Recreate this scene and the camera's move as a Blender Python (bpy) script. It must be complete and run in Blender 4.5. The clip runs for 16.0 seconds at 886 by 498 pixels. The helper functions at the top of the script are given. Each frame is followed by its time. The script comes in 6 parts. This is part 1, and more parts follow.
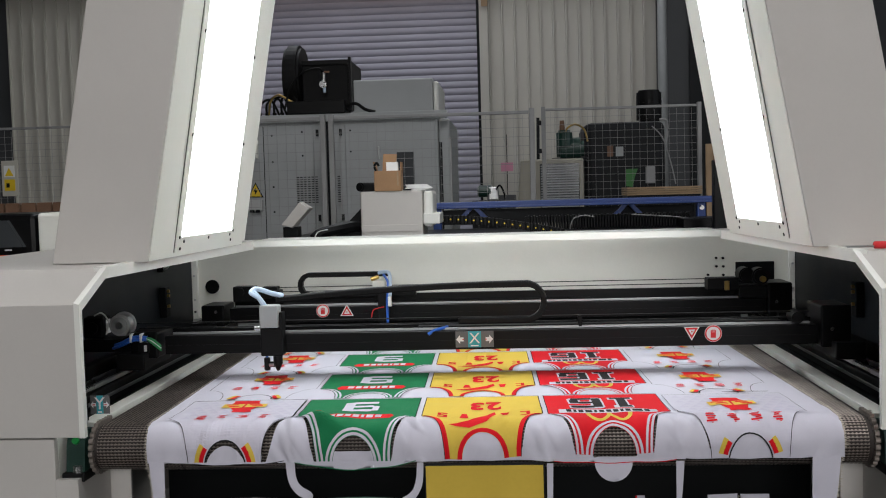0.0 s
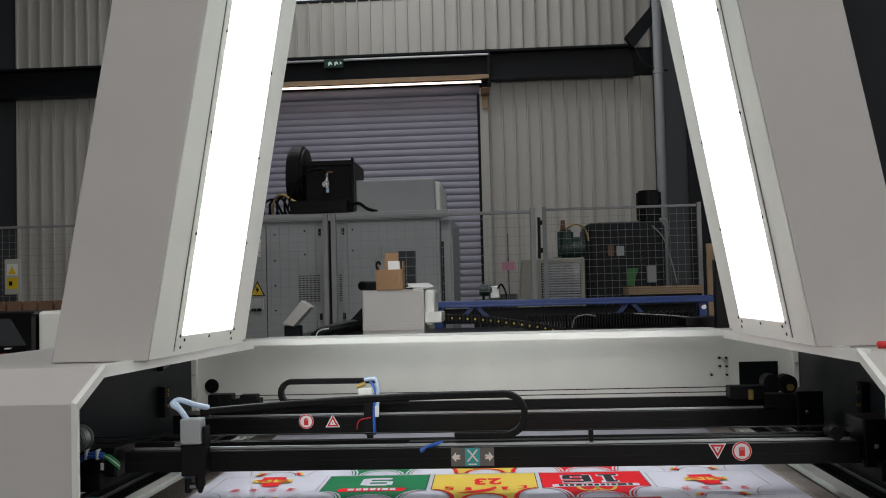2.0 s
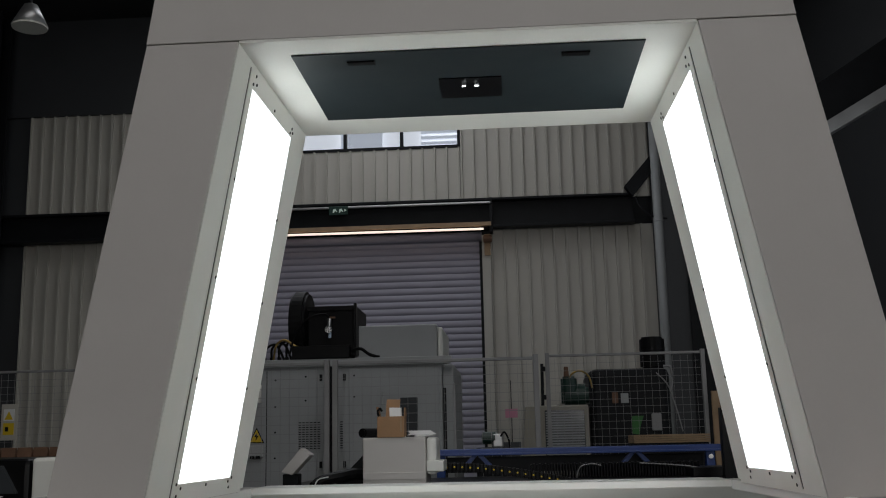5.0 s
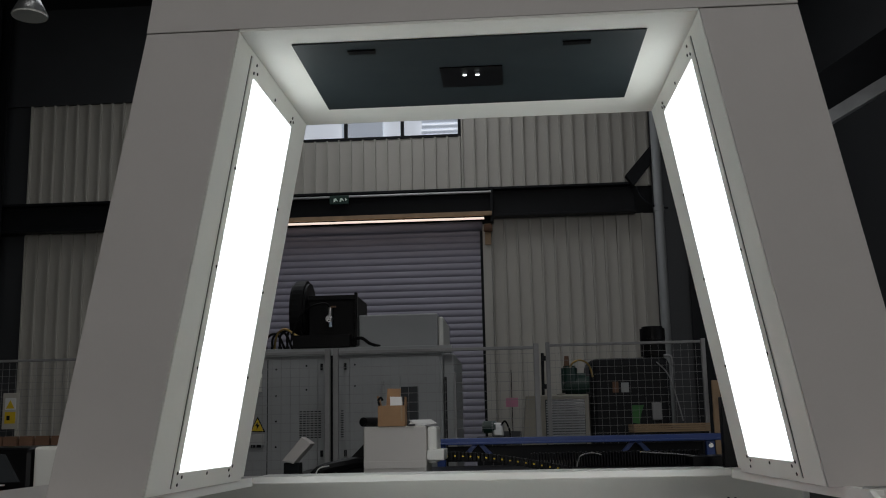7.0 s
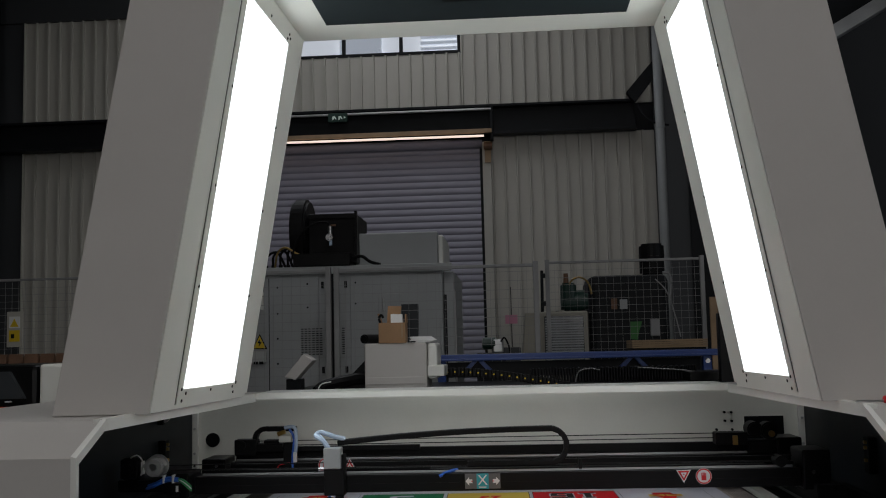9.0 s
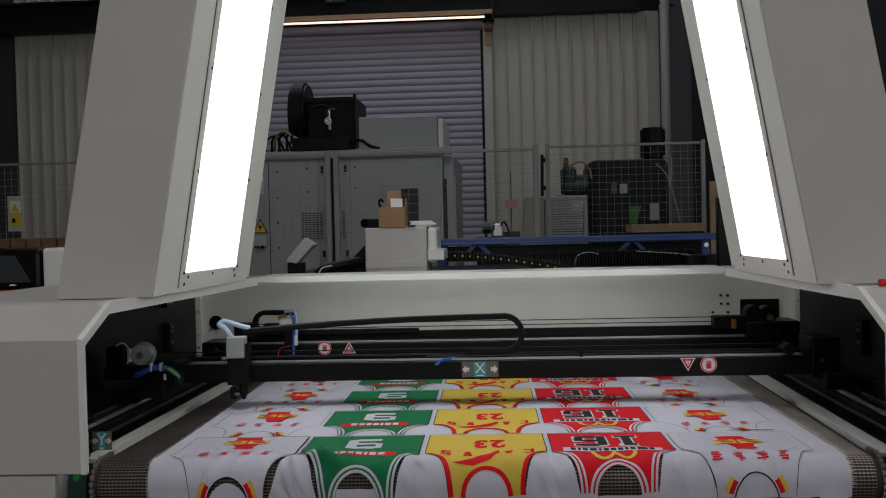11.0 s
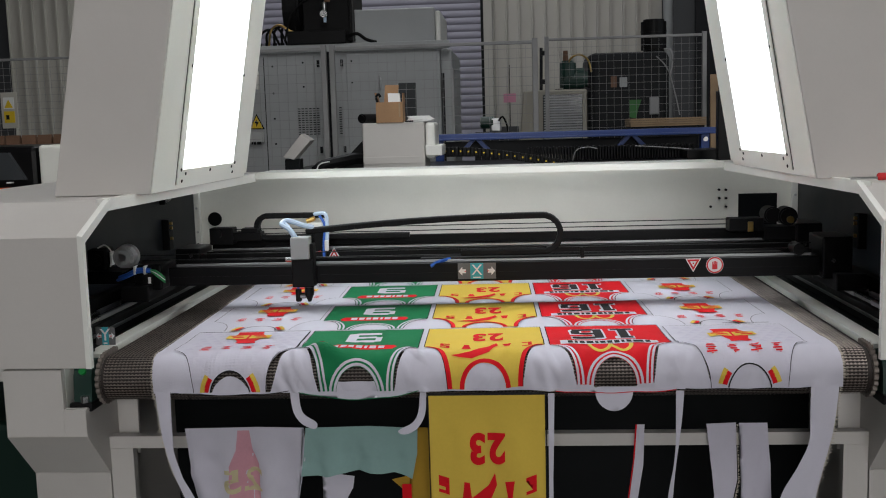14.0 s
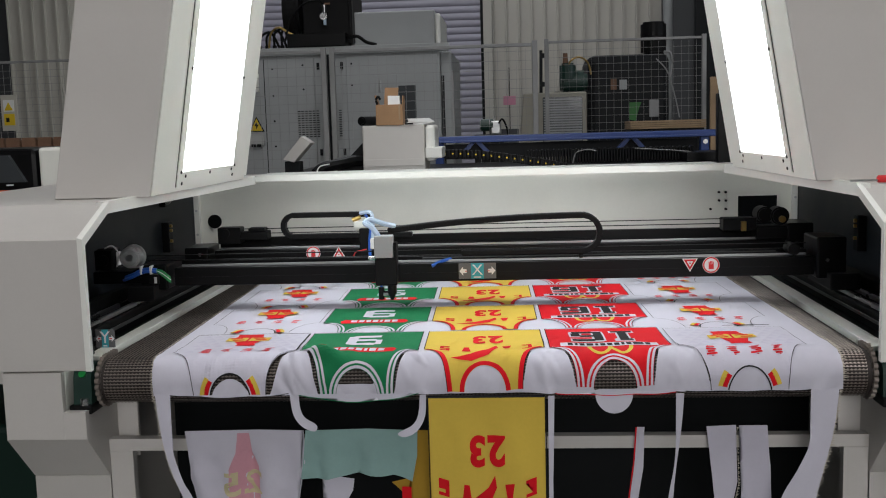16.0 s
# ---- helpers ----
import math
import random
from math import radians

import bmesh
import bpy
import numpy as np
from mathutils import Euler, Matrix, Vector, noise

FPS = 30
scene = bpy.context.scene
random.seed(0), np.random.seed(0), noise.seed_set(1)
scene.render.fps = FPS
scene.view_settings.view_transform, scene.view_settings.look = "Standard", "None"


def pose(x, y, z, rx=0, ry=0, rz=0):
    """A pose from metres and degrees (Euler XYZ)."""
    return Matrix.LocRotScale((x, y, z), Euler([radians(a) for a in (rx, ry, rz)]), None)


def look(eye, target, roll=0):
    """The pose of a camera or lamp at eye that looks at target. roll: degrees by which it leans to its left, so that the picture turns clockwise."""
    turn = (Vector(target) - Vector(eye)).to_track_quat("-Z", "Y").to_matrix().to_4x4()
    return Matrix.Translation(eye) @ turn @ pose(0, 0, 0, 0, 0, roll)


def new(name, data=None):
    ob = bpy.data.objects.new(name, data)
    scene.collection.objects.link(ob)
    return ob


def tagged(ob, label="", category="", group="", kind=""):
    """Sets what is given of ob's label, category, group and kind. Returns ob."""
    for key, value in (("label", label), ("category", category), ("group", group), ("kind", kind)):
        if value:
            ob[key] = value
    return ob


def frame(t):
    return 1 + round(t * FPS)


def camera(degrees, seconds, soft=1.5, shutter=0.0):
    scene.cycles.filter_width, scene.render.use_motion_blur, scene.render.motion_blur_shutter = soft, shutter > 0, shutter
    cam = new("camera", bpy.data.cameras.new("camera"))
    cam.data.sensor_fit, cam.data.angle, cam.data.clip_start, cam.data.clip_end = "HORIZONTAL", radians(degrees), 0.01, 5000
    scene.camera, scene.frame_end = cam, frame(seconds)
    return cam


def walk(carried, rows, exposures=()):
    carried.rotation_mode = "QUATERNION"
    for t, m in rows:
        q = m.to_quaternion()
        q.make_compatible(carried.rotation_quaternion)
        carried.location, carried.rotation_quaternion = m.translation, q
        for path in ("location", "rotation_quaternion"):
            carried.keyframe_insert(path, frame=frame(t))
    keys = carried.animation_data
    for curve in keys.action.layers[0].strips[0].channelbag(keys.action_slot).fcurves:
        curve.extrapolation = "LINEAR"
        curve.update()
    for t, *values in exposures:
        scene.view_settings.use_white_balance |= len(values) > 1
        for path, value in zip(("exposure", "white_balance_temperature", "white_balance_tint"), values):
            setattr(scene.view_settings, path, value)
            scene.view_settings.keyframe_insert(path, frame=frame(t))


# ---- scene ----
# camera: a tripod head that tilts up and down again
FOV = 47.62
EYE = (0.095, 0.000, 1.492)

# seconds, tilt up, turn to the left, roll (degrees)
PATH = [
    (0.00, -3.25, 3.83, 1.55),
    (0.50, -2.00, 3.82, 1.52),
    (1.00, -0.39, 3.80, 1.50),
    (1.50, 0.99, 3.79, 1.50),
    (2.00, 2.39, 3.77, 1.45),
    (2.50, 3.71, 3.74, 1.43),
    (3.00, 5.08, 3.75, 1.49),
    (3.50, 6.55, 3.74, 1.39),
    (4.00, 8.23, 3.72, 1.35),
    (4.50, 9.56, 3.71, 1.30),
    (4.70, 10.07, 3.71, 1.28),
    (5.10, 10.85, 3.72, 1.25),
    (5.60, 11.20, 3.73, 1.25),
    (6.20, 10.75, 3.76, 1.21),
    (6.60, 10.35, 3.77, 1.21),
    (7.00, 10.09, 3.77, 1.21),
    (7.50, 9.51, 3.77, 1.23),
    (8.00, 8.39, 3.78, 1.23),
    (8.50, 6.99, 3.82, 1.34),
    (9.00, 5.42, 3.86, 1.38),
    (9.20, 4.72, 3.90, 1.47),
    (9.70, 3.04, 3.92, 1.46),
    (10.20, 1.38, 3.96, 1.43),
    (10.75, -0.37, 4.00, 1.40),
    (11.30, -2.02, 4.02, 1.38),
    (11.50, -2.58, 4.02, 1.45),
    (12.00, -3.90, 4.02, 1.47),
    (12.50, -4.91, 4.04, 1.53),
    (13.00, -5.76, 4.05, 1.54),
    (13.50, -6.67, 4.07, 1.58),
    (14.00, -7.12, 4.07, 1.63),
    (14.50, -7.08, 4.06, 1.64),
    (15.00, -6.99, 4.06, 1.64),
    (15.50, -6.98, 4.06, 1.64),
    (16.00, -6.98, 4.06, 1.64),
]

cam = camera(FOV, 16.0, soft=1.05)


def head_pose(tilt, turn, roll):
    return Matrix.Translation(EYE) @ pose(0, 0, 0, 0, 0, turn) @ pose(0, 0, 0, 90 + tilt, 0, 0) @ pose(0, 0, 0, 0, 0, -roll)


EXPOSURES = [(0.0, 0.25), (1.0, 0.15), (2.0, -0.1), (3.0, -0.35), (4.0, -0.66), (4.5, -0.76), (7.0, -1.06), (9.0, -1.08), (10.5, -0.82), (12.5, -0.50), (13.5, -0.18), (14.5, 0.10), (16.0, 0.15)]
walk(cam, [(t, head_pose(a, b, c)) for t, a, b, c in PATH], EXPOSURES)
# daylight of the hall, some of its openings added
world = bpy.data.worlds.new("world")
world.use_nodes = True
scene.world = world
sky = world.node_tree.nodes.new("ShaderNodeTexSky")
sky.sky_type, sky.sun_disc = "NISHITA", False
sky.sun_elevation, sky.sun_rotation = radians(42), radians(200)
world.node_tree.links.new(sky.outputs[0], world.node_tree.nodes["Background"].inputs[0])
world.node_tree.nodes["Background"].inputs[1].default_value = 0.12


def area(name, eye, target, w, h, power, colour):
    data = bpy.data.lights.new(name, "AREA")
    data.shape, data.size, data.size_y, data.energy, data.color = "RECTANGLE", w, h, power, colour
    ob = new(name, data)
    ob.matrix_world = look(eye, target)
    return tagged(ob, kind="structure")


# unseen door and roof lamps, added to brighten the hall, and the side window
area("door_daylight", (0.6, -7.9, 3.0), (0.3, 3, 2.0), 5.4, 3.6, 400, (1.0, 0.965, 0.93))
# the two overhead lamps are additions that lift the cloth and the far wall
area("roof_light_daylight", (0.4, 1.2, 7.36), (0.4, 1.2, 0), 2.4, 5.0, 165, (1.0, 0.98, 0.95))
area("roof_light_daylight", (-1.4, 10.0, 7.36), (-1.4, 10.0, 0), 2.4, 4.0, 85, (0.97, 0.98, 1.0))
area("side_window_daylight", (3.83, 8.15, 3.05), (0, 8.9, 2.6), 1.3, 1.9, 9, (0.92, 0.96, 1.0))
def material(name, colour, rough=0.5, metal=0.0, vary=0.06, scale=6.0, fine=120.0, bump=0.0, bump_scale=200.0, spec=0.5):
    """A surface with two scales of colour variation, uneven gloss and fine relief."""
    m = bpy.data.materials.new(name)
    m.use_nodes = True
    nt = m.node_tree
    b = nt.nodes["Principled BSDF"]
    b.inputs["Roughness"].default_value, b.inputs["Metallic"].default_value = rough, metal
    b.inputs["Specular IOR Level"].default_value = spec
    tc = nt.nodes.new("ShaderNodeTexCoord")
    n1, n2 = nt.nodes.new("ShaderNodeTexNoise"), nt.nodes.new("ShaderNodeTexNoise")
    n1.inputs["Scale"].default_value, n1.inputs["Detail"].default_value = scale, 6
    n2.inputs["Scale"].default_value, n2.inputs["Detail"].default_value = fine, 3
    mix = nt.nodes.new("ShaderNodeMath")
    mix.operation = "MULTIPLY_ADD"
    mix.inputs[1].default_value = 0.35
    ramp = nt.nodes.new("ShaderNodeMapRange")
    ramp.inputs[1].default_value, ramp.inputs[2].default_value = 0.4, 0.95
    ramp.inputs[3].default_value, ramp.inputs[4].default_value = 1 - vary, 1 + vary
    hsv = nt.nodes.new("ShaderNodeHueSaturation")
    hsv.inputs["Color"].default_value = (*colour, 1)
    rr = nt.nodes.new("ShaderNodeMapRange")
    rr.inputs[3].default_value, rr.inputs[4].default_value = max(0.03, rough - 0.08), min(1, rough + 0.08)
    ln = nt.links.new
    for n in (n1, n2):
        ln(tc.outputs["Object"], n.inputs["Vector"])
    ln(n2.outputs[0], mix.inputs[0])
    ln(n1.outputs[0], mix.inputs[2])
    ln(mix.outputs[0], ramp.inputs[0])
    ln(ramp.outputs[0], hsv.inputs["Value"])
    ln(hsv.outputs[0], b.inputs["Base Color"])
    ln(n1.outputs[0], rr.inputs[0])
    ln(rr.outputs[0], b.inputs["Roughness"])
    if bump:
        n3, bp = nt.nodes.new("ShaderNodeTexNoise"), nt.nodes.new("ShaderNodeBump")
        n3.inputs["Scale"].default_value, n3.inputs["Detail"].default_value = bump_scale, 2
        bp.inputs["Strength"].default_value, bp.inputs["Distance"].default_value = bump, 0.002
        ln(tc.outputs["Object"], n3.inputs["Vector"])
        ln(n3.outputs[0], bp.inputs["Height"])
        ln(bp.outputs[0], b.inputs["Normal"])
    return m


def glow(name, colour, strength):
    m = bpy.data.materials.new(name)
    m.use_nodes = True
    b = m.node_tree.nodes["Principled BSDF"]
    b.inputs["Base Color"].default_value = (0.8, 0.8, 0.8, 1)
    b.inputs["Emission Color"].default_value, b.inputs["Emission Strength"].default_value = (*colour, 1), strength
    return m


M = {
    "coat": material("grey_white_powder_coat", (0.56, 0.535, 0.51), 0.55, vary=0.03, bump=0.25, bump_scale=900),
    # this pale coat also puts the panels' light on inner tower faces into colour
    "coat_pale_lit": material("pale_powder_coat", (0.83, 0.83, 0.775), 0.5, vary=0.03, bump=0.2, bump_scale=900),
    "coat_rear": material("cream_powder_coat", (0.79, 0.79, 0.73), 0.5, vary=0.04, bump=0.2, bump_scale=900),
    "coat_edge": material("white_edge_trim", (0.80, 0.80, 0.76), 0.45, vary=0.03),
    "slate": material("slate_grey_panel", (0.016, 0.024, 0.028), 0.5, vary=0.08),
    # black steel, used as well for the painted shade under the conveyor
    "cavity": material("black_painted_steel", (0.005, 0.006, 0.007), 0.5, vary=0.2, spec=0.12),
    "inner_wall": material("dark_slate_painted_steel", (0.012, 0.015, 0.019), 0.45, vary=0.2, spec=0.25),
    "black": material("black_anodised", (0.005, 0.005, 0.0055), 0.34, vary=0.2, spec=0.16),
    "rubber": material("black_plastic", (0.006, 0.006, 0.0065), 0.5, vary=0.2, spec=0.15),
    "steel": material("bright_steel", (0.55, 0.55, 0.56), 0.28, 1.0, vary=0.1),
    "rail": material("ground_steel_rail", (0.42, 0.43, 0.44), 0.35, 1.0, vary=0.12),
    "alu": material("dull_aluminium", (0.50, 0.51, 0.51), 0.42, 0.85, vary=0.1),
    "brass": material("brass", (0.62, 0.42, 0.14), 0.3, 1.0),
    "mesh_steel": material("woven_steel_wire", (0.30, 0.26, 0.235), 0.42, 0.75, vary=0.25, scale=14),
    "mesh_dark": material("belt_underlay", (0.022, 0.015, 0.013), 0.7, vary=0.25),
    "panel_glow": glow("lit_diffuser", (0.93, 0.99, 1.0), 5.5),
    "floor": material("grey_concrete", (0.13, 0.137, 0.13), 0.45, vary=0.18, scale=1.5, fine=40, bump=0.2, bump_scale=60),
    "wall": material("cream_corrugated_sheet", (0.50, 0.48, 0.43), 0.5, vary=0.10, scale=0.8),
    "wall_dark": material("dark_grey_sheet", (0.045, 0.048, 0.052), 0.6, vary=0.15, scale=1.0),
    "roof": material("dark_roof_sheet", (0.025, 0.026, 0.028), 0.7, vary=0.15),
    "iron": material("dark_painted_steel_beam", (0.012, 0.013, 0.015), 0.5, vary=0.2, spec=0.15),
    "shutter": material("lilac_grey_shutter", (0.34, 0.33, 0.40), 0.5, vary=0.08, scale=1.2),
    "cab": material("light_grey_machine_paint", (0.36, 0.375, 0.38), 0.5, vary=0.05),
    "wire": material("galvanised_wire", (0.30, 0.30, 0.30), 0.6, 0.2, vary=0.15),
    "mesh_wire": material("dull_mesh_wire", (0.30, 0.30, 0.30), 0.7, vary=0.15),
    "blue": material("blue_machine_paint", (0.015, 0.05, 0.22), 0.45, vary=0.12),
    "cardboard": material("brown_cardboard", (0.36, 0.21, 0.11), 0.8, vary=0.12, scale=12),
    "paper": material("white_paper", (0.78, 0.78, 0.77), 0.8, vary=0.04),
    "wood": material("raw_pine_board", (0.36, 0.25, 0.15), 0.7, vary=0.2, scale=9),
    "wood_dark": material("brown_crate_timber", (0.16, 0.085, 0.05), 0.75, vary=0.25, scale=9),
    "yellow": material("warning_yellow", (0.75, 0.52, 0.02), 0.5),
    "green_dark": material("dark_green_enamel", (0.008, 0.035, 0.026), 0.4, vary=0.15),
    "green_exit": glow("exit_sign_green", (0.02, 0.35, 0.12), 0.22),
    "pink": material("pink_paper", (0.60, 0.26, 0.36), 0.8),
    "orange": material("orange_plastic", (0.75, 0.10, 0.02), 0.45),
    "red": material("red_print", (0.62, 0.02, 0.025), 0.6),
    "teal_label": material("teal_label", (0.035, 0.36, 0.43), 0.5),
    "grey_label": material("grey_label", (0.12, 0.12, 0.125), 0.5),
    "white_ink": material("white_label", (0.75, 0.75, 0.75), 0.55, vary=0.03),
    "hose_blue": material("blue_hose", (0.03, 0.13, 0.55), 0.35),
    "hose_clear": material("clear_blue_tube", (0.50, 0.62, 0.78), 0.25),
    "wire_green": material("green_wire", (0.04, 0.30, 0.10), 0.4),
    "glass_tint": material("grey_window_glass", (0.05, 0.055, 0.06), 0.12),
}
def thing(name, label, category, group="", kind="", at=None):
    ob = new(name)
    ob.empty_display_size = 0.1
    if at is not None:
        ob.matrix_basis = at
    return tagged(ob, label, category, group, kind)


def part(name, bm, mat, parent=None, label="", smooth=False):
    """Links a bmesh as one mesh object under a thing or a part. mat: one material, or a list for material indices."""
    me = bpy.data.meshes.new(name)
    bm.normal_update()
    bm.to_mesh(me)
    bm.free()
    for x in mat if isinstance(mat, (list, tuple)) else [mat]:
        me.materials.append(x)
    if smooth:
        for f in me.polygons:
            f.use_smooth = True
    ob = new(name, me)
    ob.parent = parent
    return tagged(ob, label)


def bevelled(bm, w, seg=2):
    if w > 0:
        bmesh.ops.bevel(bm, geom=list(bm.edges), offset=w, segments=seg, affect="EDGES", profile=0.5, clamp_overlap=True)
    return bm


def add_box(bm, x0, x1, y0, y1, z0, z1, m=None):
    c = Matrix.Translation(((x0 + x1) / 2, (y0 + y1) / 2, (z0 + z1) / 2)) @ Matrix.Diagonal((x1 - x0, y1 - y0, z1 - z0, 1))
    bmesh.ops.create_cube(bm, size=1, matrix=(m @ c) if m is not None else c)
    return bm


def box(x0, x1, y0, y1, z0, z1, w=0.003, seg=2):
    return bevelled(add_box(bmesh.new(), x0, x1, y0, y1, z0, z1), w, seg)


def hexa(bottom, top, w=0.003):
    """A solid between two four-cornered rings."""
    bm = bmesh.new()
    a, b = [bm.verts.new(p) for p in bottom], [bm.verts.new(p) for p in top]
    bm.faces.new(a[::-1])
    bm.faces.new(b)
    for i in range(len(a)):
        j = (i + 1) % len(a)
        bm.faces.new((a[i], a[j], b[j], b[i]))
    bmesh.ops.recalc_face_normals(bm, faces=bm.faces)
    return bevelled(bm, w)


def prism(points, push, w=0.0):
    """An outline of 3D points pushed along a vector."""
    d = Vector(push)
    return hexa([Vector(p) for p in points], [Vector(p) + d for p in points], w)


def add_cyl(bm, a, b, r, n=16, r2=None):
    a, b = Vector(a), Vector(b)
    d = b - a
    m = Matrix.Translation((a + b) / 2) @ d.to_track_quat("Z", "Y").to_matrix().to_4x4()
    bmesh.ops.create_cone(bm, cap_ends=True, segments=n, radius1=r, radius2=r if r2 is None else r2, depth=d.length, matrix=m)
    return bm


def cyl(a, b, r, n=20, r2=None, w=0.0):
    bm = add_cyl(bmesh.new(), a, b, r, n, r2)
    if w:
        bmesh.ops.bevel(bm, geom=[e for e in bm.edges if len(e.link_faces) == 2 and e.calc_face_angle(0) > 1.0], offset=w, segments=2, affect="EDGES")
    return bm


def add_tube(bm, pts, r, n=8):
    """A round tube along a smooth line through the points."""
    pts = [Vector(p) for p in pts]
    line = []
    for i in range(len(pts) - 1):
        p0, p1, p2, p3 = pts[max(i - 1, 0)], pts[i], pts[i + 1], pts[min(i + 2, len(pts) - 1)]
        for k in range(6):
            u = k / 6
            line.append(0.5 * ((2 * p1) + (p2 - p0) * u + (2 * p0 - 5 * p1 + 4 * p2 - p3) * u * u + (3 * p1 - p0 - 3 * p2 + p3) * u ** 3))
    line.append(pts[-1])
    rings = []
    for i, p in enumerate(line):
        d = (line[min(i + 1, len(line) - 1)] - line[max(i - 1, 0)]).normalized()
        q = d.to_track_quat("Z", "Y")
        rings.append([bm.verts.new(p + q @ Vector((r * math.cos(2 * math.pi * k / n), r * math.sin(2 * math.pi * k / n), 0))) for k in range(n)])
    for a, b in zip(rings, rings[1:]):
        for k in range(n):
            bm.faces.new((a[k], a[(k + 1) % n], b[(k + 1) % n], b[k]))
    bm.faces.new(rings[0][::-1])
    bm.faces.new(rings[-1])
    return bm


def tube(pts, r, n=8):
    return add_tube(bmesh.new(), pts, r, n)


def text_mesh(body, size, m, depth=0.0006, bold=0.0):
    """Writing in the built-in font, as a mesh at the pose m (local x along the line, y up)."""
    cu = bpy.data.curves.new("writing", "FONT")
    cu.body, cu.size, cu.extrude, cu.offset, cu.align_x, cu.align_y = body, size, depth, bold * size, "CENTER", "CENTER"
    cu.space_character = 1.0 + bold * 3
    ob = bpy.data.objects.new("writing", cu)
    me = bpy.data.meshes.new_from_object(ob)
    bpy.data.objects.remove(ob)
    bm = bmesh.new()
    bm.from_mesh(me)
    bpy.data.meshes.remove(me)
    bpy.data.curves.remove(cu)
    bmesh.ops.transform(bm, matrix=m, verts=bm.verts)
    return bm
# ---- the hall ----
WALL_Y, LEFT_X, RIGHT_X, BACK_Y, ROOF_Z = 13.0, -9.0, 3.9, -8.0, 7.4


def setting(ob, label, category):
    return tagged(ob, label, category, kind="structure")


def corrugated(x0, x1, z0, z1, y, pitch=0.163, depth=0.042):
    """A sheet wall facing -y: flat pans with narrow raised ribs."""
    bm = bmesh.new()
    xs, n = [], int((x1 - x0) / pitch)
    for i in range(n + 1):
        c = x0 + i * pitch
        xs += [(c, 0), (c + 0.006, -depth), (c + 0.024, -depth), (c + 0.030, 0)]
    xs = [(x, d) for x, d in xs if x < x1] + [(x1, 0)]
    lo, hi = [bm.verts.new((x, y + d, z0)) for x, d in xs], [bm.verts.new((x, y + d, z1)) for x, d in xs]
    for i in range(len(xs) - 1):
        bm.faces.new((lo[i], lo[i + 1], hi[i + 1], hi[i]))
    b0, b1, b2, b3 = [bm.verts.new(p) for p in ((x0, y + 0.12, z0), (x1, y + 0.12, z0), (x1, y + 0.12, z1), (x0, y + 0.12, z1))]
    bm.faces.new((b1, b0, b3, b2))
    return bm


setting(part("floor", add_box(bmesh.new(), LEFT_X, RIGHT_X, BACK_Y, WALL_Y + 0.3, -0.2, 0), M["floor"]), "worn grey concrete factory floor", "floor")
setting(part("ceiling", add_box(bmesh.new(), LEFT_X, RIGHT_X, BACK_Y, WALL_Y + 0.3, ROOF_Z, ROOF_Z + 0.2), M["roof"]), "dark sheet-metal factory roof", "ceiling")
SH0, SH1, SH_TOP = -4.3, -0.232, 4.18
W0, W1, WB, WT = -4.60, -0.49, 5.335, 6.35
far = thing("wall_north", "cream corrugated sheet wall with a high window band", "wall", kind="structure")
part("wall_sheet", corrugated(-6.45, SH0, 0, 4.2, WALL_Y, 0.163, 0.042), M["wall"], far)
part("wall_sheet", corrugated(SH1 + 0.11, 2.0, 0, 4.2, WALL_Y), M["wall"], far)
part("wall_sheet", corrugated(-6.45, W0, 4.57, 6.0, WALL_Y, 0.163, 0.042), M["wall"], far)
part("wall_sheet", corrugated(W0, W1, 4.57, WB, WALL_Y), M["wall"], far)
part("wall_sheet", corrugated(W1, 2.0, 4.57, 6.8, WALL_Y), M["wall"], far)
part("wall_sheet", corrugated(W0, W1, WT, 6.8, WALL_Y), M["wall"], far)
part("eave_panel", add_box(bmesh.new(), LEFT_X, W0, WALL_Y - 0.05, WALL_Y + 0.12, 6.0, ROOF_Z), M["wall_dark"], far)
part("eave_panel", add_box(bmesh.new(), W0, RIGHT_X, WALL_Y - 0.05, WALL_Y + 0.12, 6.8, ROOF_Z), M["wall_dark"], far)
part("dark_bay", add_box(bmesh.new(), LEFT_X, -6.45, WALL_Y, WALL_Y + 0.12, 0, 6.0), M["wall_dark"], far)
part("dark_bay", add_box(bmesh.new(), 2.0, RIGHT_X, WALL_Y - 0.6, WALL_Y + 0.12, 0, 6.8), M["wall_dark"], far)
part("lintel_void", add_box(bmesh.new(), -6.45, 2.0, WALL_Y + 0.02, WALL_Y + 0.115, 3.95, 4.57), M["iron"], far)

# steel frame along the wall
girt = thing("wall_beam", "dark painted steel beam running across the wall", "beam", kind="structure")
for z0, z1, y0 in ((4.17, 4.20, 12.72), (4.53, 4.56, 12.72), (4.17, 4.56, 12.86)):
    part("beam_plate", box(-8.9, 1.75, y0, 12.9, z0, z1, 0.003), M["iron"], girt)
part("conduit", cyl((-3.6, 12.70, 4.49), (-0.1, 12.70, 4.49), 0.018, 10), M["alu"], girt)
part("stiffener", box(-0.12, -0.08, 12.70, 12.86, 4.1, 4.56, 0.003), M["iron"], girt)
for x in (-6.75, 2.45):
    col = thing("steel_column", "dark painted steel column against the wall", "column", kind="structure")
    part("flange", box(x - 0.16, x + 0.16, 12.30, 12.33, 0, 7.3, 0.003), M["iron"], col)
    part("flange", box(x - 0.16, x + 0.16, 12.57, 12.60, 0, 7.3, 0.003), M["iron"], col)
    part("web", box(x - 0.01, x + 0.01, 12.33, 12.57, 0, 7.3, 0.002), M["iron"], col)
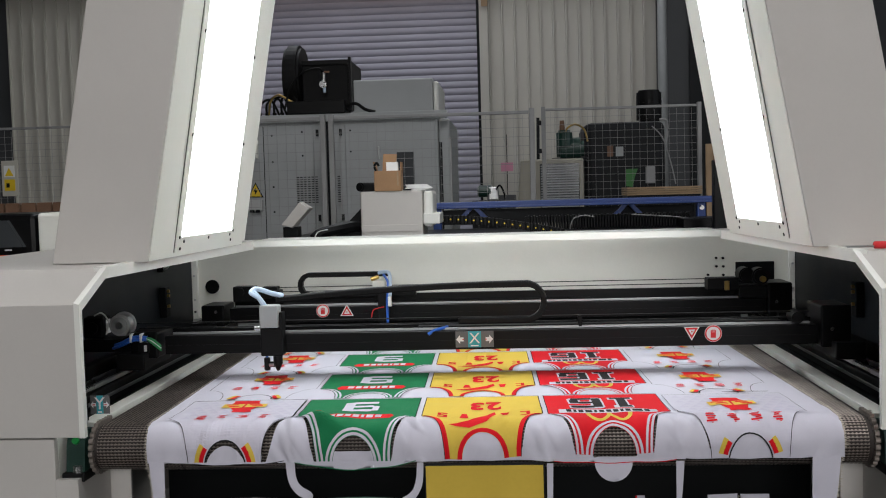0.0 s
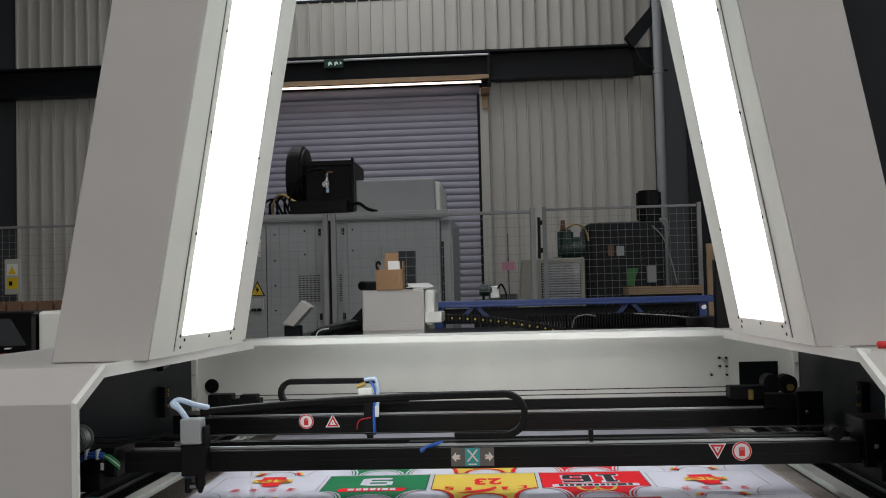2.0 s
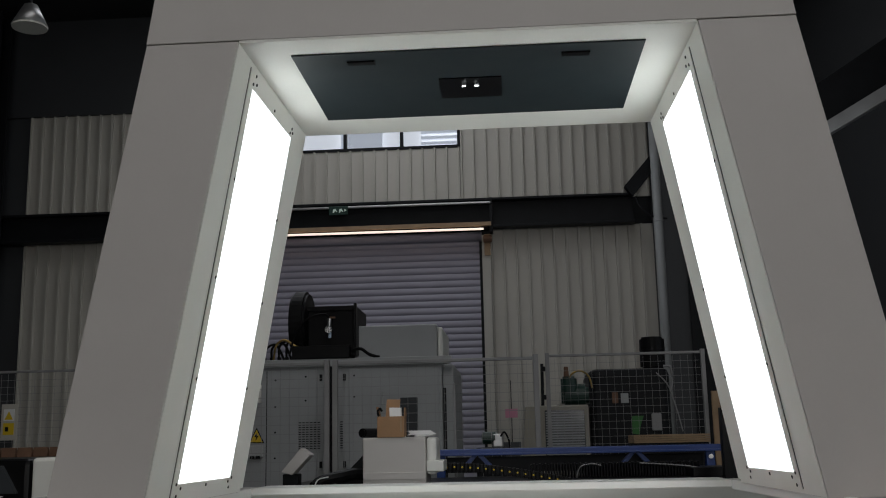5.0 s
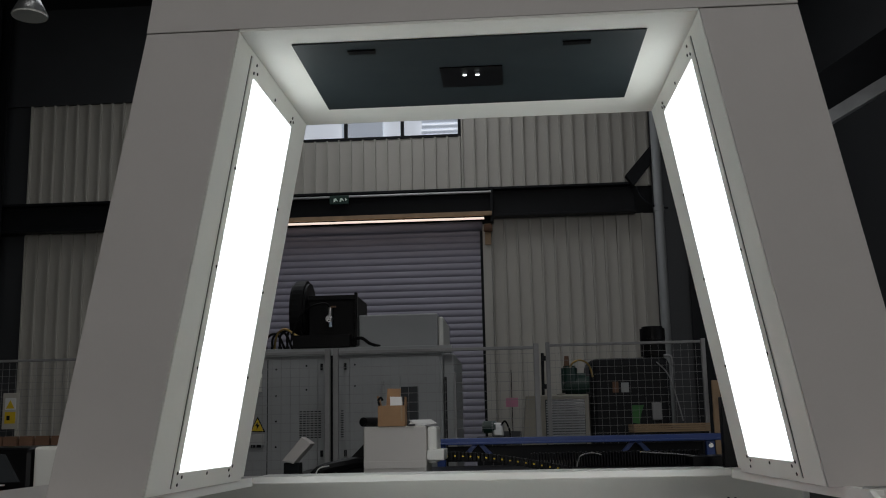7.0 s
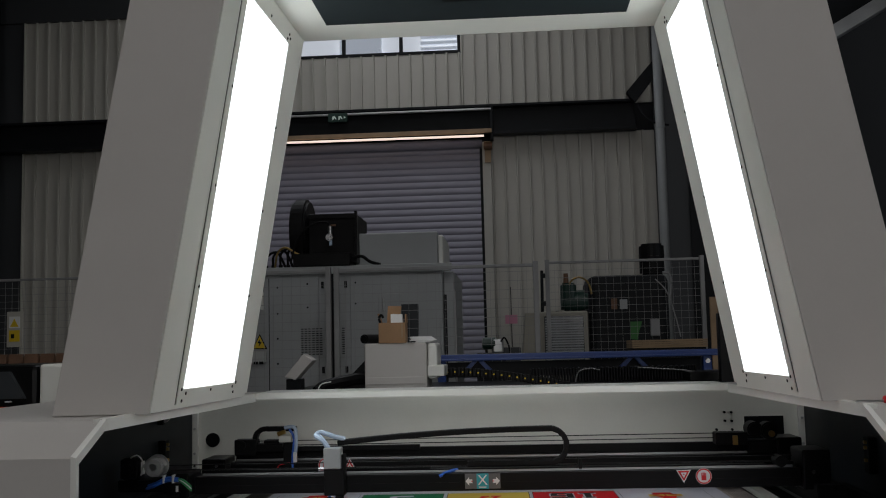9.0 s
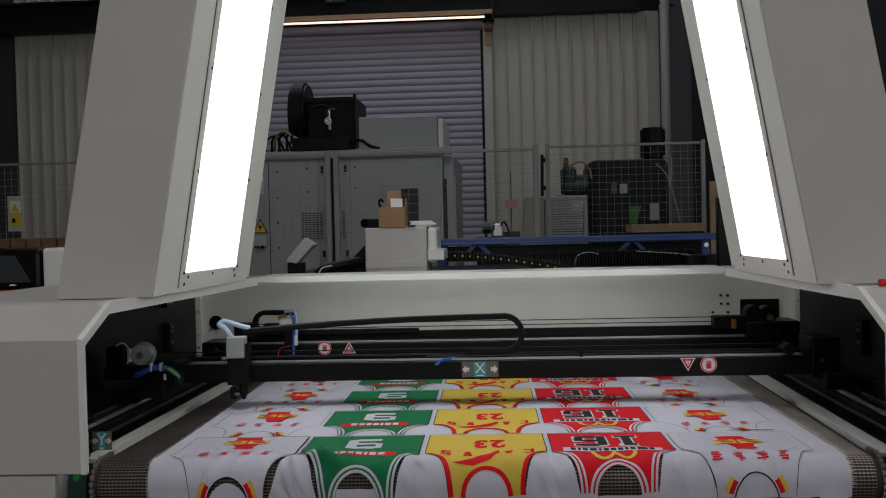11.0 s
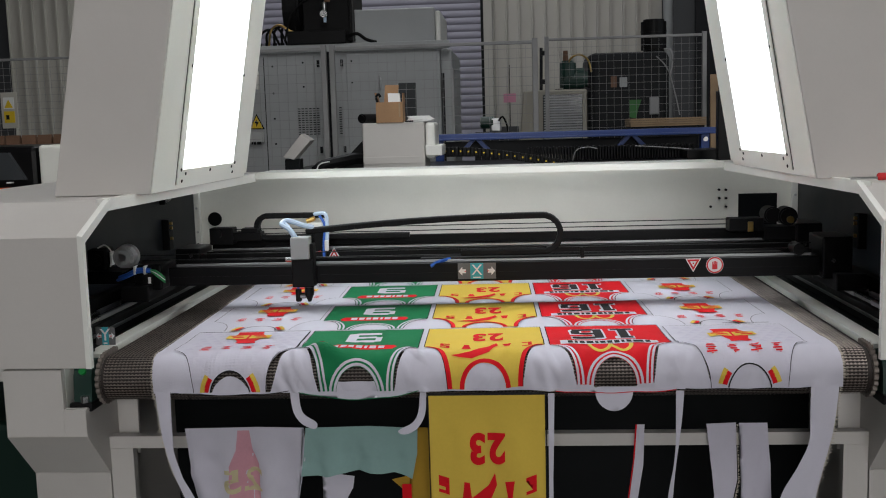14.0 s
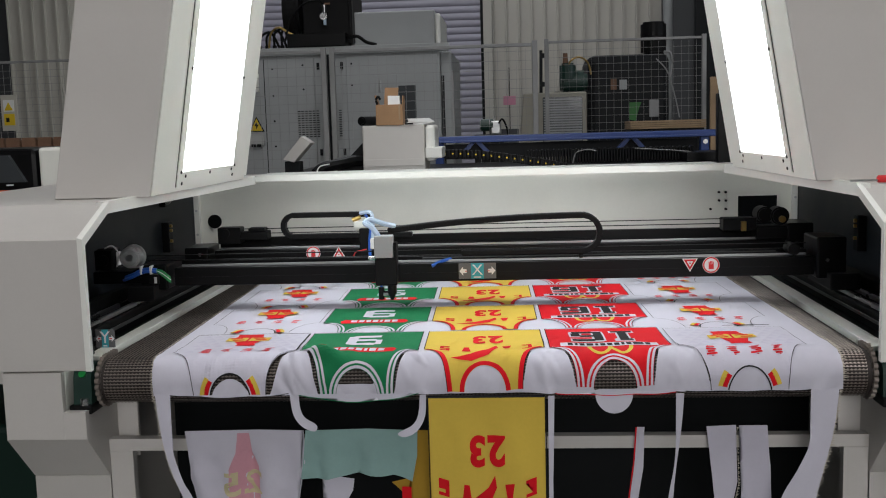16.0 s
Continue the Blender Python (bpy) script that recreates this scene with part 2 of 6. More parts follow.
brace = thing("knee_brace", "dark diagonal steel brace under the roof", "beam", kind="structure")
part("brace_bar", prism([(1.62, 12.6, 4.62), (1.72, 12.6, 4.48), (2.35, 12.6, 5.25), (2.35, 12.6, 5.45)], (0, 0.12, 0)), M["iron"], brace)
pipe = thing("drain_pipe", "grey plastic drain pipe beside the column", "pipe", kind="structure")
part("pipe_run", cyl((1.985, 12.42, 0.0), (1.995, 12.42, 6.8), 0.058, 20), M["cab"], pipe, smooth=True)
part("pipe_clip", tube([(1.75, 12.55, 4.45), (1.80, 12.45, 4.28), (1.93, 12.40, 4.16), (2.10, 12.40, 4.13)], 0.013), M["iron"], pipe)
part("pipe_collar", cyl((1.99, 12.42, 4.10), (1.99, 12.42, 4.17), 0.066, 20), M["cab"], pipe)

# roller shutter
shutter = thing("roller_shutter", "closed lilac-grey steel roller shutter with curved slats", "shutter")
slat = bmesh.new()
prof = [(0.0, 0.0), (-0.012, 0.010), (-0.024, 0.035), (-0.026, 0.062), (-0.018, 0.090), (-0.006, 0.112), (0.0, 0.122)]
prof = [(d * 0.58, z * 0.088 / 0.122) for d, z in prof]
a, b = [slat.verts.new((SH0 + 0.01, d, z)) for d, z in prof], [slat.verts.new((SH1, d, z)) for d, z in prof]
for i in range(len(prof) - 1):
    slat.faces.new((a[i], b[i], b[i + 1], a[i + 1]))
first = part("slat", slat, M["shutter"], shutter, smooth=True)
first.location = (0, 12.96, 0.0)
for i in range(1, 46):
    o = first.copy()
    scene.collection.objects.link(o)
    o.location = (0, 12.96, i * 0.088)
part("guide_rail", box(SH1, SH1 + 0.11, 12.88, 13.0, 0, 4.1, 0.004), M["wall"], shutter)
part("rolled_curtain", cyl((SH0, 12.93, 4.09), (SH1, 12.93, 4.09), 0.06, 24), M["shutter"], shutter, smooth=True)
part("guide_groove", box(SH1 - 0.035, SH1 - 0.001, 12.90, 12.935, 0, 4.02, 0.002), M["iron"], shutter)
tube_lamp = thing("strip_light", "warm white strip light above the shutter", "lamp")
part("batten", box(SH0, -0.10, 12.64, 12.70, 4.175, 4.225, 0.004), M["wood"], tube_lamp)
part("lit_tube", cyl((SH0, 12.66, 4.143), (-0.2, 12.66, 4.135), 0.014, 12), glow("warm_tube", (1.0, 0.80, 0.66), 1.9), tube_lamp, "glowing warm tube")
motor_box = thing("shutter_motor", "small brown shutter motor bracket at the rail head", "motor")
part("motor_can", cyl((-0.21, 12.8, 4.03), (-0.10, 12.8, 4.03), 0.05, 14, w=0.006), M["wood_dark"], motor_box)
part("motor_plate", box(-0.20, -0.12, 12.84, 12.86, 3.82, 4.1, 0.003), M["wood"], motor_box)
exit_sign = thing("exit_sign", "green emergency exit sign hanging from the beam", "sign")
part("sign_box", box(-2.20, -1.95, 12.60, 12.63, 4.375, 4.49, 0.004), M["green_dark"], exit_sign)
for x in (-2.125, -2.045):
    part("sign_mark", prism([(x - 0.022, 12.597, 4.402), (x - 0.006, 12.597, 4.402), (x + 0.010, 12.597, 4.428), (x + 0.026, 12.597, 4.408), (x + 0.034, 12.597, 4.416), (x + 0.012, 12.597, 4.455), (x - 0.018, 12.597, 4.446)], (0, -0.003, 0)), M["green_exit"], exit_sign)
part("sign_mark", prism([(-1.965, 12.597, 4.432), (-1.995, 12.597, 4.412), (-1.995, 12.597, 4.452)], (0, -0.003, 0)), M["green_exit"], exit_sign)

# high window band and what shows through it
win = thing("window_1", "high band of clear panes in dark frames", "window", kind="structure")
posts = [-4.58, -3.62, -2.83, -2.048, -1.279, -0.505]
for x in posts:
    part("mullion", box(x - 0.022, x + 0.022, 12.98, 13.06, WB, WT, 0.004), M["iron"], win)
for z in (WB + 0.02, WT - 0.02):
    part("window_frame", box(W0, W1, 12.985, 13.055, z - 0.02, z + 0.02, 0.004), M["iron"], win)
pane_mat = bpy.data.materials.new("clear_glass")
pane_mat.use_nodes = True
pane_mat.node_tree.nodes["Principled BSDF"].inputs["Transmission Weight"].default_value = 1.0
pane_mat.node_tree.nodes["Principled BSDF"].inputs["Roughness"].default_value = 0.02
for x0, x1 in zip(posts, posts[1:]):
    o = part("pane", add_box(bmesh.new(), x0 + 0.023, x1 - 0.023, 13.015, 13.021, WB + 0.041, WT - 0.041), pane_mat, win)
    o.visible_shadow = False
# daylight and haze are put into glowing colours; the building is no lamp
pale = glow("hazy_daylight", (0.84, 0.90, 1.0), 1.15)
outside = thing("backdrop", "pale building outside the window, haze put into its glow", "backdrop", kind="structure")
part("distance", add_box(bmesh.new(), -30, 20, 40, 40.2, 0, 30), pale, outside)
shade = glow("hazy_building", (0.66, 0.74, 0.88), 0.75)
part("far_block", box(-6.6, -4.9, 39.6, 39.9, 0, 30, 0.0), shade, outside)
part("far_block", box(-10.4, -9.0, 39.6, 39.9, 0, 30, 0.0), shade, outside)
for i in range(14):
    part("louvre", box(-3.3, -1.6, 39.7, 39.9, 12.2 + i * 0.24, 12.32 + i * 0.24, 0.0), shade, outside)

# added west and south walls and loading door close the hall; window on right
setting(part("wall_west", add_box(bmesh.new(), LEFT_X - 0.2, LEFT_X, BACK_Y, WALL_Y + 0.3, 0, ROOF_Z), M["wall_dark"]), "added dark grey sheet wall, unseen", "wall")
east = thing("wall_east", "dark corrugated sheet wall with a tall window", "wall", kind="structure")
sheet = corrugated(0, 13.0, 0, ROOF_Z, 0.0, 0.2, 0.03)
bmesh.ops.transform(sheet, matrix=Matrix.Translation((RIGHT_X, 8.45, 0)) @ pose(0, 0, 0, 0, 0, -90), verts=sheet.verts)
part("wall_sheet", sheet, M["wall_dark"], east)
part("wall_sheet", add_box(bmesh.new(), RIGHT_X, RIGHT_X + 0.15, 8.45, WALL_Y, 0, ROOF_Z), M["wall_dark"], east)
part("wall_sheet", add_box(bmesh.new(), RIGHT_X, RIGHT_X + 0.15, BACK_Y, -4.55, 0, ROOF_Z), M["wall_dark"], east)
# unseen wall behind, added to keep stray light out
setting(part("wall_south", add_box(bmesh.new(), LEFT_X, RIGHT_X, BACK_Y - 0.2, BACK_Y, 0, ROOF_Z), M["wall_dark"]), "added dark sheet wall behind, unseen", "wall")
sw = thing("window_2", "bright tall window in the side wall", "window", kind="structure")
part("window_frame", box(RIGHT_X - 0.05, RIGHT_X - 0.03, 7.4, 8.95, 2.0, 4.13, 0.004), M["coat_edge"], sw)
part("pane", add_box(bmesh.new(), RIGHT_X - 0.058, RIGHT_X - 0.052, 7.5, 8.85, 2.1, 4.03), pale, sw)
raf = thing("roof_rafter", "dark steel rafter with a pale flange under the roof", "beam", kind="structure")
part("rafter_web", prism([(2.6, 9.2, 4.02), (2.6, 9.2, 4.40), (3.85, 9.2, 5.20), (3.85, 9.2, 4.74)], (0, 0.1, 0)), M["iron"], raf)
part("rafter_flange", prism([(2.6, 9.1, 3.90), (2.6, 9.1, 4.02), (3.85, 9.1, 4.74), (3.85, 9.1, 4.60)], (0, 0.25, 0)), M["alu"], raf)
bay = thing("high_bay_lamp", "unlit grey high-bay lamp under the roof", "lamp")
part("reflector", cyl((-3.49, 7.0, 4.66), (-3.49, 7.0, 4.83), 0.135, 28, 0.05), M["alu"], bay, smooth=True)
part("diffuser", cyl((-3.49, 7.0, 4.645), (-3.49, 7.0, 4.66), 0.13, 28), M["coat_pale_lit"], bay)
part("hanger", cyl((-3.49, 7.0, 4.83), (-3.49, 7.0, ROOF_Z), 0.012, 8), M["iron"], bay)
# unseen glowing panels, added to match the overhead lamps
for x, y in ((0.4, 1.2), (-1.4, 10.0)):
    rl = thing("roof_light", "added glowing panel under the dark roof, unseen", "roof light", "roof lights", kind="structure")
    part("panel", box(x - 1.25, x + 1.25, y - 2.55, y + 2.55, 7.375, 7.395, 0.004), pale, rl)
# unseen loading door with a glowing sheet, added for the light from behind
loading = thing("door_1", "added loading door, unseen, with a glowing daylight sheet", "door", kind="structure")
part("daylight", add_box(bmesh.new(), -2.1, 3.3, -7.99, -7.96, 1.2, 4.8), pale, loading)
part("door_frame", box(-2.25, -2.1, -7.99, -7.9, 0, 5.0, 0.01), M["iron"], loading)
part("door_frame", box(3.30, 3.45, -7.99, -7.9, 0, 5.0, 0.01), M["iron"], loading)
# ---- the laser cutting machine ----
machine = thing("laser_cutting_machine", "grey-white conveyor laser cutter with lit camera tower over its bed", "cutting machine")


def side_cabinet(s):
    """One side of the body: front panel with bevelled top, top deck, black inner wall, lower skirt and foot. s: -1 or 1."""
    a, b = 0.925 * s, 1.52 * s
    x0, x1 = min(a, b), max(a, b)
    body = part("side_cabinet", box(x0, x1, 2.285, 2.305, 0.934, 1.25, 0.002), M["coat"], machine)
    part("bevel_panel", prism([(a, 2.285, 1.25), (b, 2.285, 1.25), (b, 2.41, 1.326), (0.905 * s, 2.41, 1.326)], (0, 0.006, -0.018)), M["coat"], body)
    part("deck", prism([(0.905 * s, 2.412, 1.326), (b, 2.412, 1.326), (b, 3.85, 1.326), (0.84 * s, 3.85, 1.326), (0.84 * s, 3.607, 1.326)], (0, 0, -0.018)), M["coat"], body)
    c, d = 1.235 * s, 1.25 * s
    part("inner_wall", add_box(bmesh.new(), min(c, d), max(c, d), 2.31, 4.10, 0.90, 1.305), M["inner_wall"], body, "black-painted inner wall")
    part("inner_post", box(min(1.12 * s, c), max(1.12 * s, c), 2.307, 2.33, 0.92, 1.23, 0.001), M["cavity"], body)
    # skirt below the seam, cut out for the roller bearing, with its slanted underside and the foot
    n, k = 0.996 * s, 1.142 * s
    part("skirt", box(min(n, k), max(n, k), 2.287, 2.307, 0.765, 0.930, 0.002), M["coat"], body)
    part("skirt_corner", box(min(0.943 * s, n), max(0.943 * s, n), 2.287, 2.307, 0.765, 0.832, 0.0), M["coat"], body)
    part("skirt_return", prism([(0.942 * s, 2.288, 0.764), (0.942 * s, 2.288, 0.831), (0.942 * s, 2.478, 0.831), (0.942 * s, 2.478, 0.631), (0.942 * s, 2.4095, 0.631)], (0.012 * s, 0, 0)), M["coat"], body)
    part("slant_panel", prism([(0.944 * s, 2.287, 0.765), (k, 2.287, 0.765), (k, 2.41, 0.632), (0.944 * s, 2.41, 0.632)], (0, 0.006, 0.008)), M["coat"], body)
    part("notch_back", box(*sorted((0.889 * s, 1.004 * s)), 2.48, 2.49, 0.66, 0.932, 0.001), M["coat"], body)
    part("notch_side", box(*sorted((0.9965 * s, 1.004 * s)), 2.309, 2.469, 0.80, 0.932, 0.001), M["coat_pale_lit"], body)
    part("floor_panel", box(min(k, b), max(k, b), 2.30, 3.8, 0.90, 0.932, 0.002), M["coat"], body)
    part("foot", box(min(0.944 * s, k), max(0.944 * s, k), 2.411, 3.9, 0.0, 0.631, 0.001), M["coat"], body)
    # edge trim round the opening
    t = 0.022 * s
    e = 0.917 * s
    part("edge_trim", prism([(e, 2.281, 0.934), (e, 2.281, 1.251), (e + 0.013 * s, 2.281, 1.255), (e + 0.013 * s, 2.281, 0.934)], (0, 0.016, 0)), M["coat_edge"], body)
    part("edge_trim", prism([(e, 2.281, 1.251), (0.896 * s, 2.406, 1.331), (0.908 * s, 2.406, 1.333), (e + 0.013 * s, 2.281, 1.255)], (0, 0.014, -0.016)), M["coat_edge"], body)
    part("rim", prism([(0.905 * s, 2.40, 1.331), (0.84 * s, 3.607, 1.331), (0.84 * s + t, 3.607, 1.331), (0.905 * s + t, 2.40, 1.331)], (0, 0, -0.03)), M["coat_edge"], body)
    return body


for s in (-1, 1):
    side_cabinet(s)

# rear cross panel, deck behind it and the lower frame
rear = part("rear_panel", box(-1.234, 1.234, 4.12, 4.14, 0.99, 1.30, 0.002), M["coat_rear"], machine)
part("rear_deck", prism([(-0.839, 3.607, 1.331), (0.839, 3.607, 1.331), (0.839, 3.85, 1.331), (-0.839, 3.85, 1.331)], (0, 0, -0.022)), M["coat_edge"], machine)
part("rear_lip", box(-0.84, 0.84, 3.603, 3.607, 1.309, 1.332, 0.001), M["coat_edge"], machine)
lower = part("lower_frame", add_box(bmesh.new(), -0.941, 0.941, 2.411, 2.441, 0.695, 0.726), M["coat"], machine)
for s in (-1, 1):
    part("frame_leg", box(min(0.882 * s, 0.941 * s), max(0.882 * s, 0.941 * s), 2.412, 2.441, 0.0, 0.694, 0.001), M["coat"], lower)
# added black sheet: the deep shade under the belt as plain colour
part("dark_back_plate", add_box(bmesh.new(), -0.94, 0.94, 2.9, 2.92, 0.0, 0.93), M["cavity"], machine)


def tower(s):
    ring = lambda z, xi, xo, xr, yf, yr: [(xi * s, yf, z), (xo * s, yf, z), (xo * s, yr, z), (xr * s, yr, z)]
    t = part("tower", hexa(ring(1.328, 0.859, 1.118, 0.839, 2.585, 3.44), ring(2.58, 0.625, 0.883, 0.616, 2.57, 3.44), 0.002), M["coat"], machine)
    # the lit inner face: plate, diffuser and screws lie on the plane of that face
    p0, p1, p2, p3 = Vector((0.859 * s, 2.585, 1.328)), Vector((0.839 * s, 3.44, 1.328)), Vector((0.616 * s, 3.44, 2.58)), Vector((0.625 * s, 2.57, 2.58))
    n = (p1 - p0).cross(p3 - p0).normalized()
    if n.x * s > 0:
        n.negate()

    def on(u, v, h=0.0):
        return (p0 * (1 - u) + p1 * u) * (1 - v) + (p3 * (1 - u) + p2 * u) * v + n * h

    def quad(u0, u1, v0, v1, h0, h1):
        return prism([on(u0, v0, h0), on(u1, v0, h0), on(u1, v1, h0), on(u0, v1, h0)], n * (h1 - h0))

    def at(u, v, h=0.0):
        return on(u + 0.022 - 0.05 * v, v, h)

    # inner face and frame plate get the paler coat: panel light as colour
    part("inner_face", quad(0.004, 0.996, 0.002, 0.998, 0.001, 0.003), M["coat_pale_lit"], t)
    # outline and light opening of the plate: both narrow a little towards the top
    u0, u1, v0, v1 = 0.188, 0.992, 0.012, 0.983
    a0, a1, b0, b1 = 0.233, 0.788, 0.046, 0.941
    plate = bmesh.new()
    for q in ((u0, a0, v0, v1), (a1, u1, v0, v1), (a0, a1, v0, b0), (a0, a1, b1, v1)):
        o, i = [at(q[0], q[2], 0.003), at(q[1], q[2], 0.003), at(q[1], q[3], 0.003), at(q[0], q[3], 0.003)], n * 0.003
        va, vb = [plate.verts.new(x) for x in o], [plate.verts.new(x + i) for x in o]
        plate.faces.new(vb)
        for k in range(4):
            plate.faces.new((va[k], va[(k + 1) % 4], vb[(k + 1) % 4], vb[k]))
    bmesh.ops.recalc_face_normals(plate, faces=plate.faces)
    frame_plate = part("light_frame", plate, M["coat_pale_lit"], t)
    part("diffuser", prism([at(a0, b0, 0.003), at(a1, b0, 0.003), at(a1, b1, 0.003), at(a0, b1, 0.003)], n * 0.004), M["panel_glow"], t, "glowing white LED diffuser")
    part("plate_gap", prism([at(u0 - 0.006, v0, 0.0031), at(u0, v0, 0.0031), at(u0, v1, 0.0031), at(u0 - 0.006, v1, 0.0031)], n * 0.0006), M["black"], frame_plate)
    spots = [(0.235, 0.045), (0.281, 0.035), (0.251, 0.019), (0.537, 0.036), (0.831, 0.045), (0.793, 0.036), (0.812, 0.021)]
    spots += [(0.221, 0.976), (0.204, 0.953), (0.242, 0.960), (0.494, 0.955), (0.761, 0.965), (0.744, 0.951), (0.78, 0.957)]
    spots += [(0.206, 0.728), (0.214, 0.502), (0.226, 0.275), (0.789, 0.718), (0.803, 0.496), (0.814, 0.272)]
    for u, v in spots:
        part("screw", cyl(on(u, v, 0.006), on(u, v, 0.008), 0.0048, 8), M["black"], frame_plate)
    return t


for s in (-1, 1):
    tower(s)

head_box = part("tower_head", hexa([(-0.884, 2.568, 2.582), (0.884, 2.568, 2.582), (0.884, 3.44, 2.582), (-0.884, 3.44, 2.582)],
                                  [(-0.82, 2.56, 3.0), (0.82, 2.56, 3.0), (0.82, 3.44, 3.0), (-0.82, 3.44, 3.0)], 0.002), M["coat"], machine)
part("soffit", add_box(bmesh.new(), -0.622, 0.622, 2.569, 3.44, 2.574, 2.5815), M["coat_pale_lit"], head_box)
hatch = part("camera_hatch", box(-0.50, 0.50, 2.672, 3.260, 2.569, 2.5735, 0.001), M["slate"], head_box, "slate-grey camera hatch")
part("camera_recess", add_box(bmesh.new(), -0.095, 0.095, 2.898, 3.073, 2.565, 2.5685), M["black"], hatch)
for x in (-0.021, 0.018):
    part("camera_lens", cyl((x, 2.95, 2.565), (x, 2.95, 2.560), 0.0065, 14), M["steel"], hatch, "small round camera lens")
    # glint on the lens, set in as a tiny glowing block
    part("lens_spot", box(x - 0.006, x + 0.006, 2.946, 2.954, 2.558, 2.5595, 0.001), M["panel_glow"], hatch)
for x in (-0.309, 0.310):
    part("grip_slot", box(x - 0.040, x + 0.040, 2.726, 2.752, 2.564, 2.5685, 0.001), M["black"], hatch)
# ---- conveyor ----
BELT_Z, ROLL_Y, ROLL_Z, ROLL_R = 0.946, 2.373, 0.890, 0.056
BELT_X = 0.915
conveyor = thing("conveyor", "woven steel wire conveyor belt round a front roller", "conveyor")


def round_belt(s, r):
    """A point on the belt's way, s metres ahead of the roller's top (negative: back along the flat)."""
    if s <= 0:
        return ROLL_Y - s, ROLL_Z + r
    a = s / r
    if a < math.pi:
        return ROLL_Y - r * math.sin(a), ROLL_Z + r * math.cos(a)
    return ROLL_Y + (s - math.pi * r), ROLL_Z - r


bm = bmesh.new()
steps = [-1.78, -1.2, -0.6, 0.0] + [0.012 * k for k in range(1, 15)] + [0.30, 0.6]
ra = [[bm.verts.new((x, *round_belt(s, ROLL_R - 0.003))) for x in (-BELT_X, BELT_X)] for s in steps]
for p, q in zip(ra, ra[1:]):
    bm.faces.new((p[0], p[1], q[1], q[0]))
part("underlay", bm, M["mesh_dark"], conveyor, smooth=True)


def weave(x0, x1, s0, s1, pitch, period):
    """Rows of zigzag wire that lie on the belt."""
    bm, n = bmesh.new(), int((s1 - s0) / pitch)
    m = int((x1 - x0) / (period / 2))
    for i in range(n):
        s = s0 + i * pitch
        row = []
        for k in range(m + 1):
            x = x0 + k * period / 2
            up = k % 2
            sa, sb = (s + pitch * 0.12, s + pitch * 0.52) if not up else (s + pitch * 0.28, s + pitch * 0.68)
            ya, za = round_belt(sa, ROLL_R + (0.0005 if up else 0.002))
            yb, zb = round_belt(sb, ROLL_R + (0.002 if up else 0.0005))
            row.append((bm.verts.new((x, ya, za)), bm.verts.new((x, yb, zb))))
        for p, q in zip(row, row[1:]):
            bm.faces.new((p[0], q[0], q[1], p[1]))
    return bm


for x0, x1, s0 in ((-BELT_X + 0.01, -0.70, -1.7), (0.74, BELT_X - 0.01, -1.7), (-0.70, 0.74, -0.02)):
    tagged(part("wire_weave", weave(x0, x1, s0, 0.16, 0.0080, 0.0090), M["mesh_steel"], conveyor), kind="stuff")
# link chain at both edges of the belt round the roller
link = cyl((-0.005, 0, 0), (0.005, 0, 0), 0.0075, 10)
first_link = part("chain_link", link, M["mesh_steel"], conveyor)
first_link.location = (BELT_X + 0.004, *round_belt(0.0, ROLL_R))
for s in (-1, 1):
    for k in range(18):
        if s == 1 and k == 0:
            continue
        o = first_link.copy()
        scene.collection.objects.link(o)
        o.location = (s * (BELT_X + 0.004), *round_belt(-0.06 + k * 0.0155, ROLL_R + 0.002))
part("roller", cyl((-BELT_X + 0.002, ROLL_Y, ROLL_Z), (BELT_X - 0.002, ROLL_Y, ROLL_Z), ROLL_R - 0.006, 32), M["mesh_dark"], conveyor, smooth=True)
part("roller_shaft", cyl((-1.0, ROLL_Y, ROLL_Z - 0.005), (1.0, ROLL_Y, ROLL_Z - 0.005), 0.014, 16), M["steel"], conveyor)
for s in (-1, 1):
    ring = [(s * 0.94, ROLL_Y + 0.045 * math.cos(math.pi * k / 12), ROLL_Z + 0.004 + 0.045 * math.sin(math.pi * k / 12)) for k in range(13)]
    brg = part("bearing", prism([(s * 0.94, ROLL_Y + 0.050, 0.84), *ring, (s * 0.94, ROLL_Y - 0.050, 0.84)], (s * 0.045, 0, 0)), M["green_dark"], conveyor, "dark green pillow block bearing")
    part("bearing_cap", cyl((s * 0.934, ROLL_Y, ROLL_Z), (s * 0.94, ROLL_Y, ROLL_Z), 0.026, 18), M["rubber"], brg)
    part("grease_plug", cyl((s * 0.962, ROLL_Y - 0.036, ROLL_Z + 0.022), (s * 0.962, ROLL_Y - 0.046, ROLL_Z + 0.028), 0.009, 10), material("bright_green_plug", (0.01, 0.25, 0.05), 0.4), brg)
    part("bearing_foot", box(min(s * 0.935, s * 0.992), max(s * 0.935, s * 0.992), 2.309, 2.44, 0.820, 0.842, 0.004), M["rubber"], brg)
    part("bolt", cyl((s * 0.955, 2.318, 0.842), (s * 0.955, 2.318, 0.858), 0.010, 6), M["steel"], brg)
